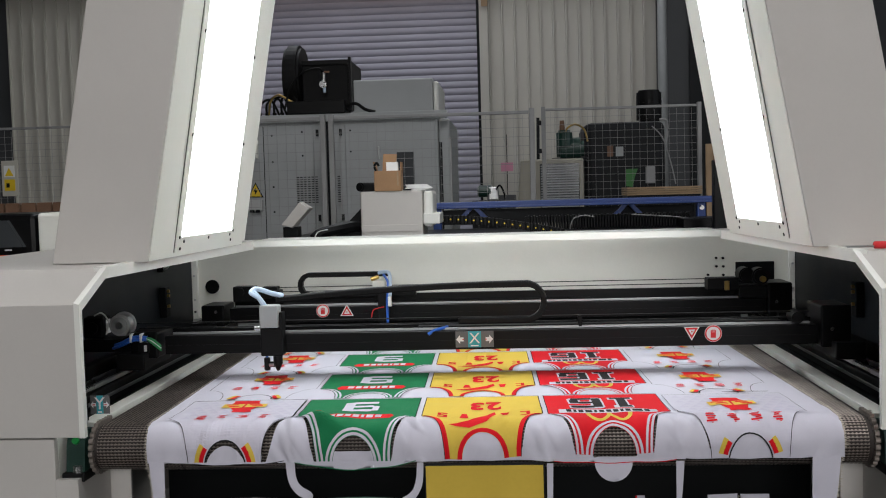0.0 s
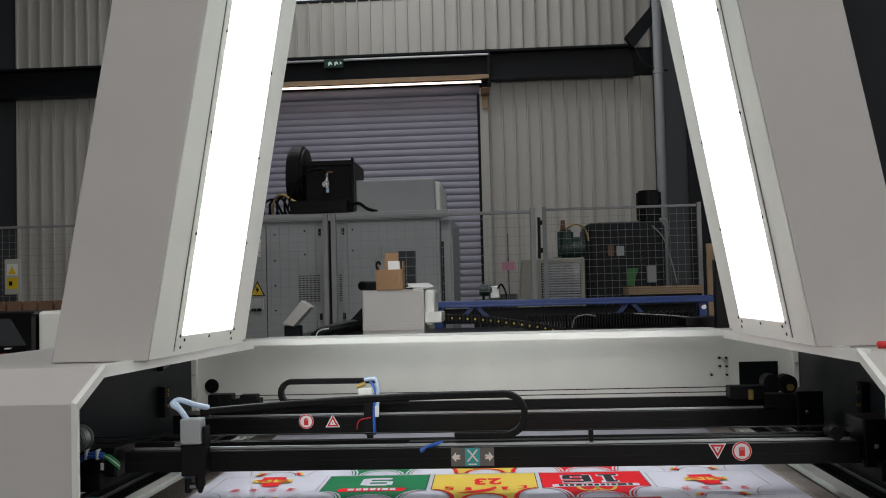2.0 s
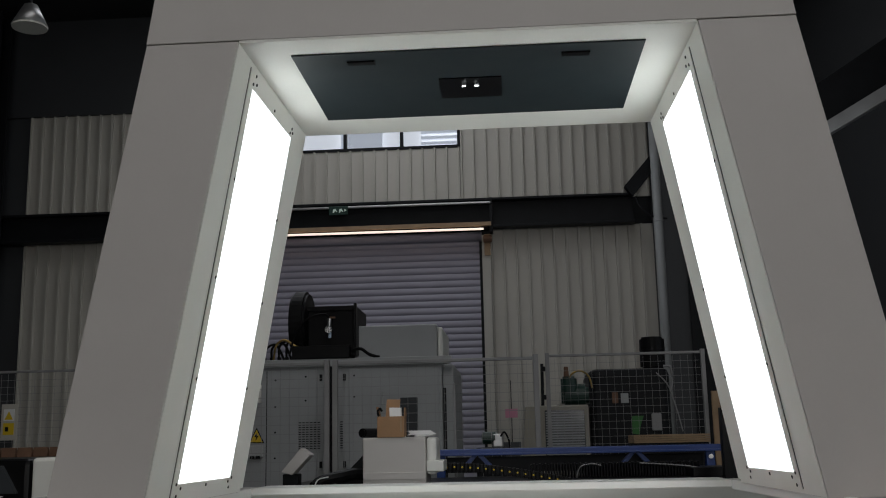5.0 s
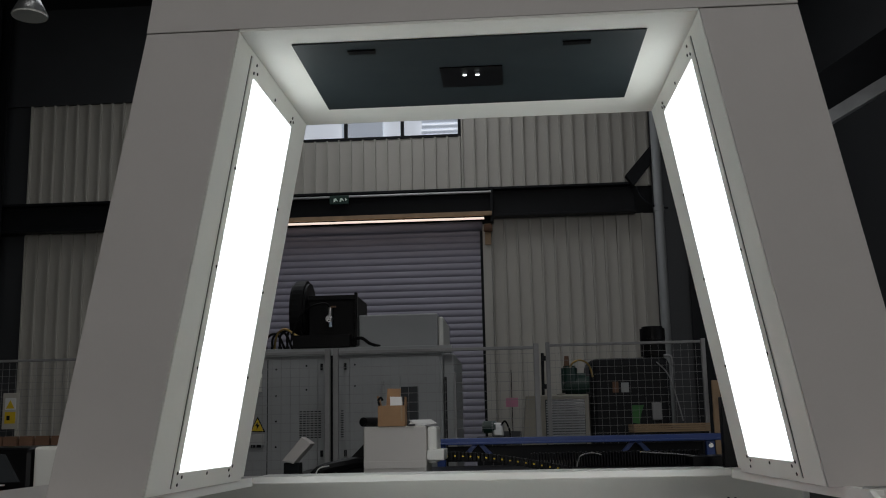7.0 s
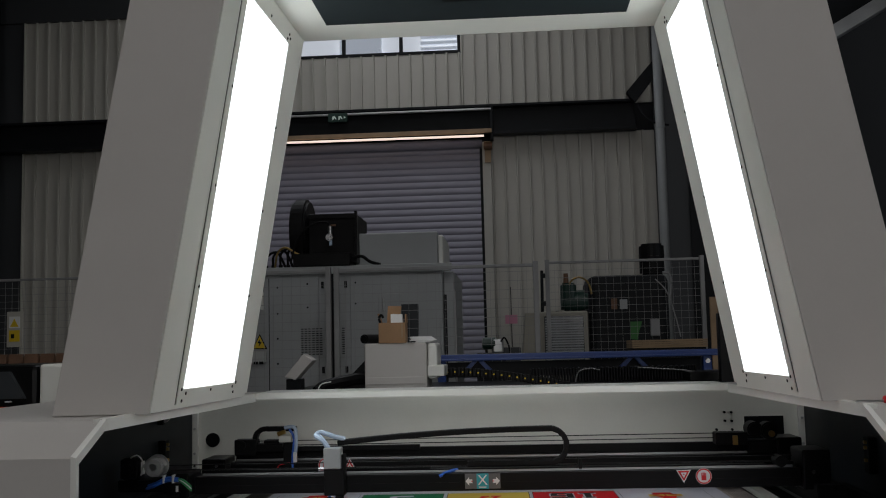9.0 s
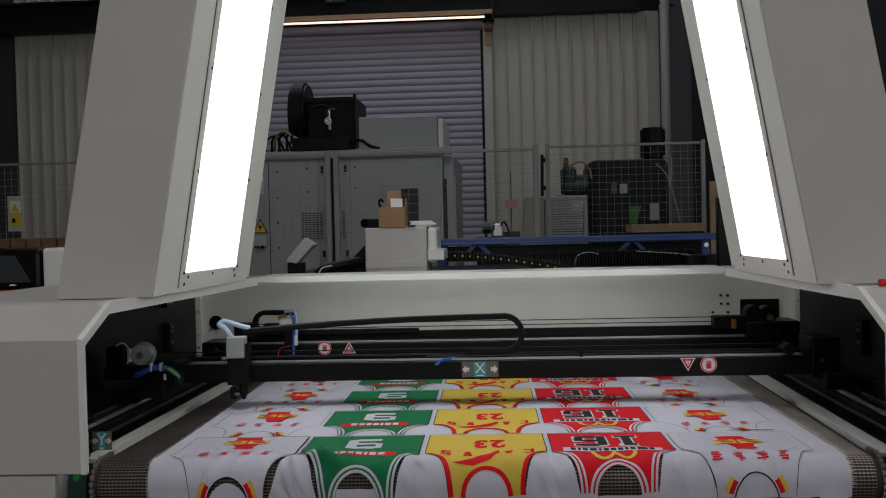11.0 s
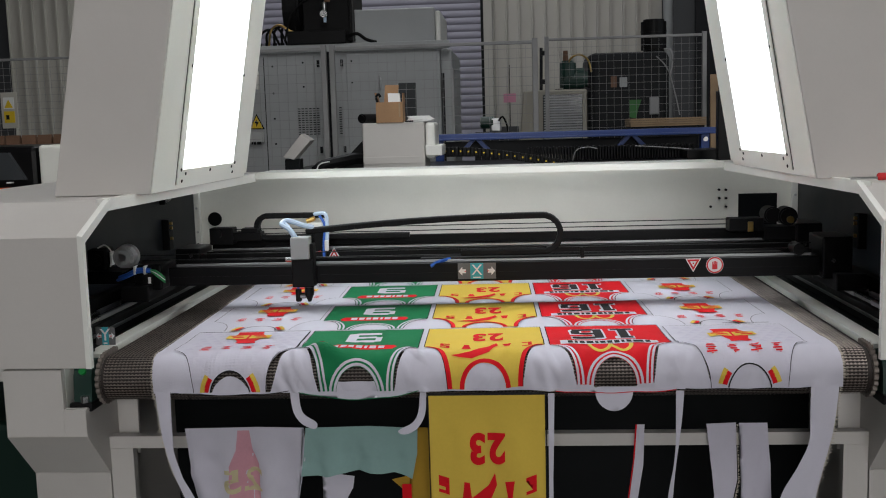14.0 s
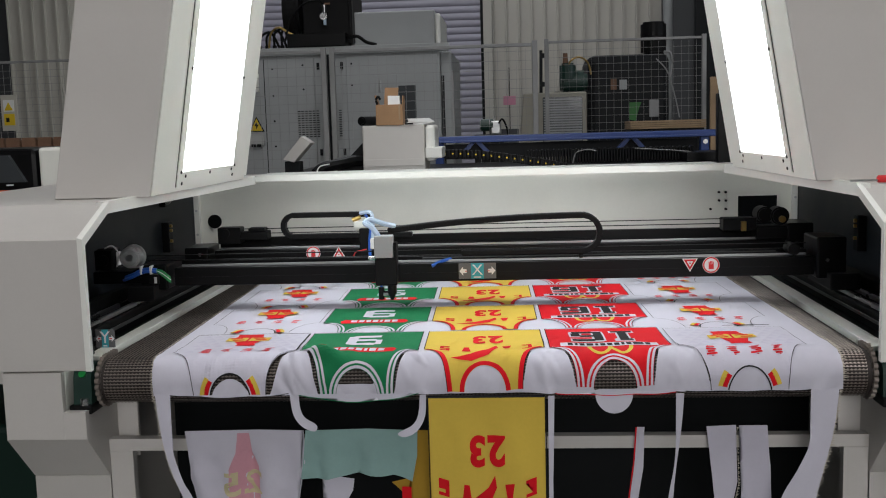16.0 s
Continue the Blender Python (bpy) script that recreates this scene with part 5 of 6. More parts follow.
FABRIC["fray"] = material("ivory_threads", (0.52, 0.47, 0.40), 0.9, vary=0.15, spec=0.1)
for u, s in ((SIDE0, -1), (SIDE1, 1)):
    fringe("frayed_edge", [drape(u, 2.255 + 0.03 * k, 0.002) for k in range(50)], (s, 0, 0.15), fabric, 0.006 if s < 0 else 0.012)
fringe("frayed_edge", [(0.836, Y0 - 0.004, 0.866), (0.828, Y0 - 0.004, 0.80), (0.815, Y0 - 0.002, 0.72), (0.790, Y0, 0.63), (0.77, Y0, 0.52), (0.74, Y0, 0.42)], (1, -0.2, 0), fabric, 0.010)
fringe("frayed_edge", [(-0.776, Y0 - 0.004, 0.866), (-0.765, Y0 - 0.004, 0.76), (-0.748, Y0 - 0.002, 0.68), (-0.712, Y0, 0.60), (-0.65, Y0, 0.42)], (-1, -0.2, 0), fabric, 0.006)
shirt = thing("cut_shirt_panel", "yellow printed shirt panel hanging from the belt, upside down", "fabric")
hanging("cloth", "yellow", [(-0.114, 0.858), (0.160, 0.856), (0.160, 0.50), (0.150, 0.44), (-0.11, 0.44), (-0.112, 0.50)], Y0 - 0.002, shirt, 0.0, 0.0045, 8.0)
front_y = Y0 - 0.012
flat = lambda x, z: Matrix.Translation((x, 0, z)) @ pose(0, 0, 0, 90, 0, 0) @ pose(0, 0, 0, 0, 0, 180)
follow = lambda name, outline, lift, shape=None: hanging(name, "red", outline, Y0 - 0.002 - lift, shirt, 0.0, 0.0045, 8.0, top=0.858, shape=shape)
follow("number_print", [], 0.003, text_mesh("23", 0.100, flat(0.022, 0.728) @ Matrix.Diagonal((0.80, 1, 1, 1)), 0.0, 0.045))
for shape in crest(1.04):
    follow("name_mark", [(0.022 + x, 0.618 + z + 1.6 * x * x) for x, z in shape], 0.003)
follow("blade_print", [(-0.044, 0.584), (-0.012, 0.600), (0.024, 0.634), (0.040, 0.664), (0.044, 0.634), (0.026, 0.592)], 0.004)
part("cut_edge", add_box(bmesh.new(), -0.114, 0.160, front_y + 0.002, front_y + 0.003, 0.856, 0.862), FABRIC["black"], shirt)
for x in (-0.115, 0.1625):
    part("cut_edge", add_box(bmesh.new(), x - 0.001, x + 0.001, front_y + 0.003, front_y + 0.004, 0.50, 0.858), FABRIC["black"], shirt)

# cut pieces lying over the lower bar
BEFORE = set(bpy.data.objects)
YB = 2.588
pc = thing("draped_shirt_panel", "white cloth panel with a faded pink bottle print over the bar", "fabric", "draped pieces")
hanging("cloth", "white", [(-0.805, 0.706), (-0.60, 0.709), (-0.478, 0.706), (-0.476, 0.62), (-0.50, 0.50), (-0.51, 0.40), (-0.74, 0.40), (-0.79, 0.58)], YB, pc, -0.05, 0.017, 11.0, top=0.709)
bt = [(-0.660, 0.700), (-0.628, 0.700), (-0.622, 0.645), (-0.606, 0.605), (-0.602, 0.46), (-0.684, 0.46), (-0.682, 0.605), (-0.666, 0.645)]
hanging("bottle_print", "pink", bt, YB - 0.0025, pc, -0.05, 0.017, 11.0, top=0.709)
hanging("numeral_print", "lime", [], YB - 0.0045, pc, -0.05, 0.017, 11.0, top=0.709, shape=text_mesh("25", 0.088, Matrix.Translation((-0.650, 0, 0.560)) @ pose(0, 0, 0, 90, 0, 180) @ pose(0, 0, 0, 0, 180, 0) @ Matrix.Diagonal((-1.2, 1, 1, 1)), 0.0, 0.02))
pc = thing("draped_cloth", "pale teal cloth piece folded over the bar", "fabric", "draped pieces")
hanging("cloth", "teal", [(-0.472, 0.708), (-0.30, 0.712), (-0.170, 0.706), (-0.172, 0.64), (-0.186, 0.572), (-0.24, 0.585), (-0.33, 0.592), (-0.42, 0.575), (-0.486, 0.578)], YB - 0.008, pc, -0.1, 0.016, 12.0)
pc = thing("draped_cloth", "ochre back of a printed piece hanging over the bar", "fabric", "draped pieces")
hanging("cloth", "ochre", [(-0.180, 0.703), (-0.118, 0.703), (-0.115, 0.45), (-0.17, 0.45), (-0.20, 0.52), (-0.245, 0.560), (-0.19, 0.575)], YB + 0.004, pc, -0.02, 0.004, 13.0)
part("print_mark", box(-0.215, -0.19, YB - 0.02, YB - 0.019, 0.50, 0.555, 0.0), FABRIC["red"], pc)
pc = thing("waste_ribbon", "white waste ribbon knotted below the bar", "fabric", "waste ribbons")
hanging("cloth", "white", [(-0.432, 0.575), (-0.400, 0.580), (-0.345, 0.572), (-0.35, 0.54), (-0.372, 0.50), (-0.40, 0.44), (-0.43, 0.44), (-0.405, 0.52)], YB - 0.004, pc, -0.05, 0.010, 14.0)
pc = thing("waste_ribbon", "pair of white waste ribbons hanging over the bar", "fabric", "waste ribbons")
hanging("cloth", "pale", [(0.588, 0.709), (0.664, 0.712), (0.668, 0.56), (0.656, 0.50), (0.65, 0.40), (0.60, 0.40), (0.607, 0.52)], YB, pc, -0.04, 0.007, 15.0)
hanging("cloth", "pale", [(0.672, 0.710), (0.745, 0.710), (0.754, 0.60), (0.757, 0.50), (0.755, 0.40), (0.68, 0.40), (0.677, 0.54)], YB + 0.002, pc, -0.04, 0.007, 16.0)
pc = thing("waste_ribbon", "thin white waste ribbon with a red edge over the bar", "fabric", "waste ribbons")
hanging("cloth", "white", [(0.408, 0.709), (0.428, 0.709), (0.424, 0.60), (0.404, 0.48), (0.40, 0.40), (0.375, 0.40), (0.385, 0.50), (0.402, 0.62)], YB - 0.002, pc, -0.04, 0.004, 17.0)
hanging("red_edge", "red", [(0.404, 0.709), (0.408, 0.709), (0.401, 0.62), (0.384, 0.50), (0.381, 0.50), (0.398, 0.62)], YB - 0.004, pc, -0.04, 0.0, 17.0)
fringe("frayed_edge", [(0.664, 2.58, 0.71), (0.668, 2.572, 0.56), (0.656, 2.572, 0.50)], (1, -0.2, 0), pc, 0.006)

# laid on the bar: carried forward from where they were shaped, true to their outline from the front
K_BAR = 2.398 / YB
onto_bar = Matrix.Translation((0, 0, -0.014)) @ Matrix.Translation(EYE) @ Matrix.Scale(K_BAR, 4) @ Matrix.Translation(-Vector(EYE))
for ob in sorted(set(bpy.data.objects) - BEFORE, key=lambda o: o.name):
    if ob.type == "MESH":
        ob.data.transform(onto_bar)
# ---- things between the machine and the far wall ----
# mesh safety fence
def fence_panel(x0, x1, y, top, label):
    f = thing("mesh_fence", label, "fence", "mesh fences")
    for x in (x0, x1):
        part("post", box(x - 0.018, x + 0.018, y - 0.018, y + 0.018, 0, top + 0.015, 0.003), M["wire"], f)
    part("top_bar", box(x0 + 0.02, x1 - 0.02, y - 0.012, y + 0.012, top - 0.022, top, 0.003), M["wire"], f)
    part("bottom_bar", box(x0 + 0.022, x1 - 0.022, y - 0.015, y + 0.015, 0.1, 0.13, 0.003), M["wire"], f)
    bm = bmesh.new()
    n = int((x1 - x0) / 0.062)
    for i in range(1, n):
        x = x0 + (x1 - x0) * i / n
        add_box(bm, x - 0.0009, x + 0.0009, y - 0.002, y + 0.002, 0.13, top - 0.03)
    z = 0.18
    while z < top - 0.04:
        add_box(bm, x0 + 0.02, x1 - 0.02, y - 0.006, y - 0.002, z - 0.0013, z + 0.0013)
        z += 0.062
    tagged(part("wire_mesh", bm, M["mesh_wire"], f), kind="stuff")
    return f


fence_panel(-2.60, -1.176, 6.9, 2.03, "galvanised wire mesh fence panel before the machine cabinet")
fence_panel(-1.118, 0.262, 6.9, 2.03, "galvanised wire mesh fence panel before cabinet and shutter")
gate = fence_panel(0.405, 1.722, 8.7, 2.182, "galvanised wire mesh gate before the compressors")
for z in (2.06, 1.82):
    part("hinge", box(0.352, 0.386, 8.67, 8.70, z - 0.02, z + 0.02, 0.004), M["iron"], gate)
fence_panel(-5.6, -3.0, 9.0, 2.19, "galvanised wire mesh fence panel before the corrugated wall bay")
rod = thing("leaning_rod", "dark rod leaning upright behind the air dryer", "rod")
part("shaft", tube([(0.36, 9.86, 0.0), (0.385, 9.88, 1.5), (0.395, 9.90, 2.19)], 0.016), M["iron"], rod)
rail_edge = thing("fence_rail", "pale post beside the fence gate", "post")
part("post", box(-0.300, -0.287, 6.85, 6.88, 0.0, 1.86, 0.002), M["wire"], rail_edge)

# large enclosed machine
cab = thing("machine_cabinet", "large light-grey machine enclosure with double doors", "machine")
body = part("cabinet_body", box(-2.3, -0.40, 7.2, 8.4, 0.0, 2.05, 0.015), M["cab"], cab)
part("side_panel", box(-0.398, -0.32, 7.25, 8.4, 0.0, 2.02, 0.012), M["cab"], body)
part("top_lip", box(-2.3, -0.33, 7.17, 7.2, 2.02, 2.075, 0.004), M["cab"], body)
part("top_unit", box(-1.05, -0.44, 7.35, 8.1, 2.06, 2.325, 0.012), M["cab"], cab)
part("top_unit_side", box(-0.438, -0.40, 7.36, 8.1, 2.06, 2.30, 0.012), M["coat_edge"], cab)
for x0, x1 in ((-2.2, -1.30), (-1.07, -0.42)):
    door = part("door", box(x0, x1, 7.18, 7.199, 0.25, 2.0, 0.006), M["cab"], body)
    for z in (1.94, 1.33):
        hx = x1 + 0.03 if x1 < -1 else x0 - 0.03
        part("hinge", box(hx - 0.009, hx + 0.009, 7.17, 7.19, z - 0.024, z + 0.024, 0.003), M["iron"], door)
part("centre_seam", box(-1.205, -1.160, 7.176, 7.199, 0.2, 2.02, 0.002), M["iron"], body)
part("seam", box(-1.665, -1.660, 7.176, 7.181, 0.3, 2.0, 0.0), M["iron"], body)
for x0, x1 in ((-1.43, -1.265), (-1.13, -1.115)):
    for i in range(12):
        z = 1.44 + i * 0.0165
        n = max(1, int((x1 - x0) / 0.026))
        for k in range(n):
            x = x0 + k * (x1 - x0) / n
            part("vent_slot", box(x, x + 0.018, 7.172, 7.179, z, z + 0.006, 0.0), M["iron"], body)
part("sight_window", box(-0.70, -0.575, 7.172, 7.178, 1.52, 1.785, 0.01), M["glass_tint"], body)
part("window_rim", box(-0.865, -0.70, 7.174, 7.179, 1.54, 1.865, 0.004), M["cab"], body)
part("door_handle", box(-0.832, -0.820, 7.15, 7.175, 1.74, 1.83, 0.004), M["alu"], body)
part("slot_trim", box(-0.395, -0.375, 7.23, 7.245, 0.9, 1.85, 0.003), M["iron"], body)
for x, z in ((-1.60, 1.93), (-1.60, 1.74), (-1.6, 1.56), (-1.6, 1.38), (-1.38, 1.95), (-1.38, 1.78), (-1.03, 1.95), (-1.03, 1.80)):
    part("rivet", cyl((x, 7.18, z), (x, 7.174, z), 0.007, 8), M["iron"], body)
part("handle", box(-1.716, -1.700, 7.14, 7.178, 1.77, 1.90, 0.004), M["coat_edge"], body)
sign = part("warning_sign", prism([(-1.788, 7.178, 1.49), (-1.676, 7.178, 1.487), (-1.732, 7.178, 1.598)], (0, -0.004, 0)), M["iron"], body, "yellow electric shock warning triangle")
part("sign_field", prism([(-1.776, 7.173, 1.497), (-1.688, 7.173, 1.495), (-1.732, 7.173, 1.583)], (0, -0.002, 0)), M["yellow"], sign)
part("bolt_mark", prism([(-1.733, 7.170, 1.560), (-1.748, 7.170, 1.530), (-1.735, 7.170, 1.532), (-1.738, 7.170, 1.504), (-1.716, 7.170, 1.540), (-1.728, 7.170, 1.540)], (0, -0.002, 0)), M["iron"], sign)
part("switch_box", box(-1.79, -1.68, 7.15, 7.178, 1.39, 1.472, 0.006), M["alu"], body)
for x in (-1.755, -1.715):
    part("switch_window", box(x - 0.016, x + 0.016, 7.146, 7.149, 1.38, 1.40, 0.001), M["iron"], body)

fan = thing("extraction_fan", "black extraction fan housing on top of the cabinet", "fan")
hs = part("housing", box(-1.38, -1.02, 7.25, 7.75, 2.10, 2.46, 0.008), M["rubber"], fan)
part("back_plate", box(-1.38, -1.03, 7.235, 7.249, 2.43, 2.465, 0.003), M["black"], hs)
part("rib", box(-1.035, -1.015, 7.20, 7.25, 2.09, 2.478, 0.003), M["black"], hs)
part("base", box(-1.48, -1.06, 7.16, 7.7, 2.076, 2.17, 0.006), M["black"], hs)
wheel = part("wheel", cyl((-1.515, 7.42, 2.35), (-1.395, 7.42, 2.35), 0.25, 36, w=0.02), M["rubber"], fan, smooth=False)
part("regulator", cyl((-1.21, 7.19, 2.30), (-1.21, 7.19, 2.37), 0.016, 14, w=0.003), M["steel"], fan)
part("gauge", cyl((-1.214, 7.165, 2.285), (-1.214, 7.185, 2.285), 0.026, 18), M["steel"], fan)
part("gauge_bowl", cyl((-1.206, 7.18, 2.225), (-1.206, 7.18, 2.265), 0.012, 12), M["hose_clear"], fan)
part("valve_lever", box(-1.205, -1.165, 7.17, 7.18, 2.365, 2.378, 0.002), M["wood_dark"], fan)
part("air_pipe", tube([(-1.21, 7.19, 2.37), (-1.25, 7.18, 2.40), (-1.36, 7.17, 2.37), (-1.45, 7.17, 2.27), (-1.50, 7.17, 2.10)], 0.007), M["rubber"], fan)
part("copper_pipe", tube([(-1.62, 7.2, 2.08), (-1.60, 7.19, 2.18), (-1.54, 7.19, 2.22), (-1.45, 7.18, 2.17), (-1.38, 7.18, 2.15)], 0.008), M["brass"], fan)
for i in range(4):
    x = -1.70 + i * 0.055
    part("cable", tube([(x, 7.25, 2.07), (x + 0.01, 7.22, 2.15 + 0.015 * i), (x + 0.09, 7.22, 2.19 + 0.01 * i), (x + 0.15, 7.24, 2.075)], 0.009), M["rubber"], fan)
    part("gland", cyl((x, 7.25, 2.06), (x, 7.25, 2.10), 0.015, 10), M["rubber"], fan)
part("duct_cable", tube([(-1.05, 7.2, 2.13), (-0.98, 7.18, 2.14), (-0.92, 7.2, 2.10), (-0.85, 7.22, 2.08)], 0.012), M["rubber"], fan)

# the neighbouring machine's blue frame, drag chain and control box
frame_m = thing("blue_machine_frame", "blue painted steel rail of a neighbouring machine", "machine frame")
part("rail", box(-0.40, 1.30, 6.0, 6.09, 1.392, 1.428, 0.006), M["blue"], frame_m)
part("rail_flange", box(-0.40, 1.30, 5.97, 5.998, 1.39, 1.402, 0.003), M["blue"], frame_m)
for x in (-0.12, 0.80):
    br = part("bracket", prism([(x - 0.085, 6.02, 1.335), (x - 0.05, 6.02, 1.335), (x, 6.02, 1.39), (x + 0.05, 6.02, 1.335), (x + 0.085, 6.02, 1.335), (x + 0.03, 6.02, 1.391), (x - 0.03, 6.02, 1.391)], (0, 0.05, 0)), M["blue"], frame_m)
part("end_post", box(1.20, 1.25, 6.0, 6.06, 0.0, 1.39, 0.005), M["blue"], frame_m)
part("end_bolt", cyl((1.225, 5.998, 1.36), (1.225, 5.985, 1.36), 0.014, 8), M["steel"], frame_m)
part("left_post", box(-0.36, -0.31, 6.0, 6.06, 0.0, 1.39, 0.005), M["blue"], frame_m)
part("back_plate", box(-0.35, 1.20, 6.10, 6.12, 1.29, 1.38, 0.003), M["iron"], frame_m)
bed_m = thing("machine_bed", "black bed of the neighbouring machine", "machine")
part("bed_body", box(-1.10, 1.20, 4.9, 5.95, 0.0, 1.27, 0.01), M["black"], bed_m)
part("bed_edge", box(1.0, 1.2, 5.3, 5.6, 1.271, 1.32, 0.004), M["black"], bed_m)
drag = thing("drag_chain", "black drag chain with yellow pins on the neighbouring machine", "cable chain")
for i in range(34):
    x = -0.30 + i * 0.0205
    z = 1.345 - 0.09 * (max(0, i - 4) / 30) ** 1.5
    lk2 = part("link", box(x - 0.0095, x + 0.0095, 5.35, 5.40, z - 0.021, z + 0.021, 0.003), M["rubber"], drag)
    if i % 2 == 0:
        part("pin", cyl((x, 5.352, z), (x, 5.345, z), 0.0048, 10), M["yellow"], lk2)
bel = thing("bellows_cover", "black pleated bellows cover on the neighbouring machine", "cover")
for i in range(58):
    x = 0.18 + i * 0.0155
    part("pleat", box(x, x + 0.009, 5.5, 5.60, 1.272, 1.345 + 0.004 * (i % 2), 0.002), M["rubber"], bel)
wire_loop = thing("loose_cable", "thin pale cable looped over the bellows", "cable")
part("wire", tube([(0.42, 5.45, 1.275), (0.44, 5.44, 1.33), (0.50, 5.44, 1.345), (0.55, 5.44, 1.335)], 0.003), M["mesh_wire"], wire_loop)
part("wire", tube([(0.75, 5.44, 1.345), (0.95, 5.44, 1.33), (1.05, 5.44, 1.318)], 0.003), M["mesh_wire"], wire_loop)

ctrl = thing("control_box", "light-grey stepped control box on the neighbouring machine", "control box")
part("box_body", box(-0.648, -0.336, 5.0, 5.30, 1.275, 1.503, 0.008), M["coat"], ctrl)
part("box_lip", box(-0.646, -0.338, 4.994, 4.999, 1.30, 1.335, 0.002), M["coat"], ctrl)
part("box_side", box(-0.334, -0.285, 5.02, 5.28, 1.32, 1.50, 0.015), M["coat_edge"], ctrl)
part("box_step", box(-0.334, -0.250, 5.0, 5.25, 1.335, 1.388, 0.004), M["coat_edge"], ctrl)
part("black_tube", cyl((-0.655, 5.05, 1.528), (-0.60, 5.2, 1.528), 0.023, 20), M["rubber"], ctrl)
part("tube_bore", cyl((-0.6575, 5.043, 1.528), (-0.655, 5.049, 1.528), 0.017, 16), M["black"], ctrl)
carton = thing("cardboard_box", "small open brown cardboard box with packing inside", "box")
part("carton_body", box(-0.574, -0.440, 4.99, 5.10, 1.5035, 1.605, 0.002), M["cardboard"], carton)
part("tape", box(-0.46, -0.452, 4.987, 4.9895, 1.53, 1.60, 0.0), M["wood"], carton)
part("flap", prism([(-0.545, 5.10, 1.605), (-0.478, 5.10, 1.605), (-0.472, 5.13, 1.692), (-0.542, 5.13, 1.694)], (0, 0.004, 0)), M["cardboard"], carton)
part("flap", prism([(-0.57, 5.0, 1.605), (-0.57, 5.10, 1.605), (-0.582, 5.09, 1.655), (-0.582, 5.02, 1.652)], (0.004, 0, 0)), M["cardboard"], carton)
part("flap", prism([(-0.442, 5.0, 1.605), (-0.442, 5.10, 1.605), (-0.443, 5.09, 1.648), (-0.443, 5.02, 1.648)], (0.004, 0, 0)), M["cardboard"], carton)
part("packing", prism([(-0.515, 5.02, 1.60), (-0.455, 5.02, 1.60), (-0.46, 5.04, 1.648), (-0.518, 5.04, 1.65)], (0, 0.03, 0)), M["paper"], carton)
part("tape_roll", tube([(-0.565, 5.0, 1.606), (-0.572, 5.0, 1.63), (-0.56, 5.0, 1.645), (-0.55, 5.0, 1.63)], 0.006), M["rubber"], carton)
papers = thing("papers", "loose white paper sheets on the control box", "paper")
for i in range(5):
    m = pose(-0.378 + 0.004 * i, 5.10, 1.5055 + 0.0045 * i, 2 + 1.5 * i, -1 + 0.8 * (i % 3), 9 * i - 20)
    part("sheet", add_box(bmesh.new(), -0.058, 0.058, -0.07, 0.07, 0, 0.002, m), M["paper"], papers)
part("clip", box(-0.43, -0.39, 4.985, 5.0, 1.5045, 1.512, 0.001), M["rubber"], papers)
desk = thing("tilted_panel", "light-grey tilted operator panel on a dark stand", "control panel")
part("panel", prism([(-1.008, 4.8, 1.353), (-0.915, 4.8, 1.462), (-0.868, 4.8, 1.430), (-0.955, 4.8, 1.338)], (0, 0.10, 0), 0.003), M["coat"], desk)
part("stand", box(-1.005, -0.93, 4.82, 4.9, 1.26, 1.342, 0.004), M["iron"], desk)
hose = thing("black_hose", "thick black hose curved behind the machine", "hose")
part("hose_run", tube([(-0.88, 4.95, 1.275), (-0.85, 4.98, 1.30), (-0.76, 5.02, 1.32), (-0.70, 5.08, 1.33), (-0.62, 5.12, 1.32)], 0.028), M["rubber"], hose)
part("hood", prism([(-0.80, 5.1, 1.28), (-0.66, 5.1, 1.42), (-0.645, 5.1, 1.28)], (0, 0.1, 0)), M["rubber"], hose)
part("thin_wire", tube([(-0.87, 4.9, 1.27), (-0.85, 4.9, 1.31), (-0.80, 4.9, 1.322)], 0.003), M["paper"], hose)

# compressors behind the fence
dryer = thing("air_dryer", "beige air dryer cabinet with a grey filter panel", "air dryer")
beige = material("beige_enamel", (0.34, 0.32, 0.265), 0.5, vary=0.06)
part("dryer_body", box(0.316, 0.785, 9.3, 9.8, 0.0, 1.768, 0.015), beige, dryer)
part("slanted_side", hexa([(0.06, 9.34, 0), (0.315, 9.32, 0), (0.315, 9.8, 0), (0.06, 9.8, 0)], [(0.212, 9.34, 1.765), (0.315, 9.32, 1.765), (0.315, 9.8, 1.765), (0.212, 9.8, 1.765)], 0.01), beige, dryer)
panel = part("filter_panel", box(0.385, 0.745, 9.285, 9.299, 1.20, 1.725, 0.006), M["glass_tint"], dryer)
for k in range(22):
    part("filter_slat", box(0.392, 0.738, 9.279, 9.285, 1.21 + k * 0.0232, 1.222 + k * 0.0232, 0.0), M["cab"], panel)
pump = thing("air_pump", "small green compressor pump on the dryer", "compressor")
part("tank", cyl((0.55, 9.45, 1.86), (0.80, 9.45, 1.86), 0.105, 24, w=0.03), M["green_dark"], pump)
part("motor_can", cyl((0.62, 9.4, 1.86), (0.62, 9.4, 2.03), 0.075, 18, w=0.02), M["green_dark"], pump)
part("cap", cyl((0.60, 9.38, 2.0), (0.60, 9.38, 2.12), 0.028, 12, 0.02), M["wood_dark"], pump)
part("copper_loop", tube([(0.62, 9.35, 1.95), (0.64, 9.35, 2.04), (0.72, 9.35, 2.08), (0.80, 9.35, 2.03), (0.83, 9.35, 1.92)], 0.009), M["brass"], pump)
part("foot", box(0.50, 0.82, 9.35, 9.55, 1.7555, 1.775, 0.003), M["iron"], pump)
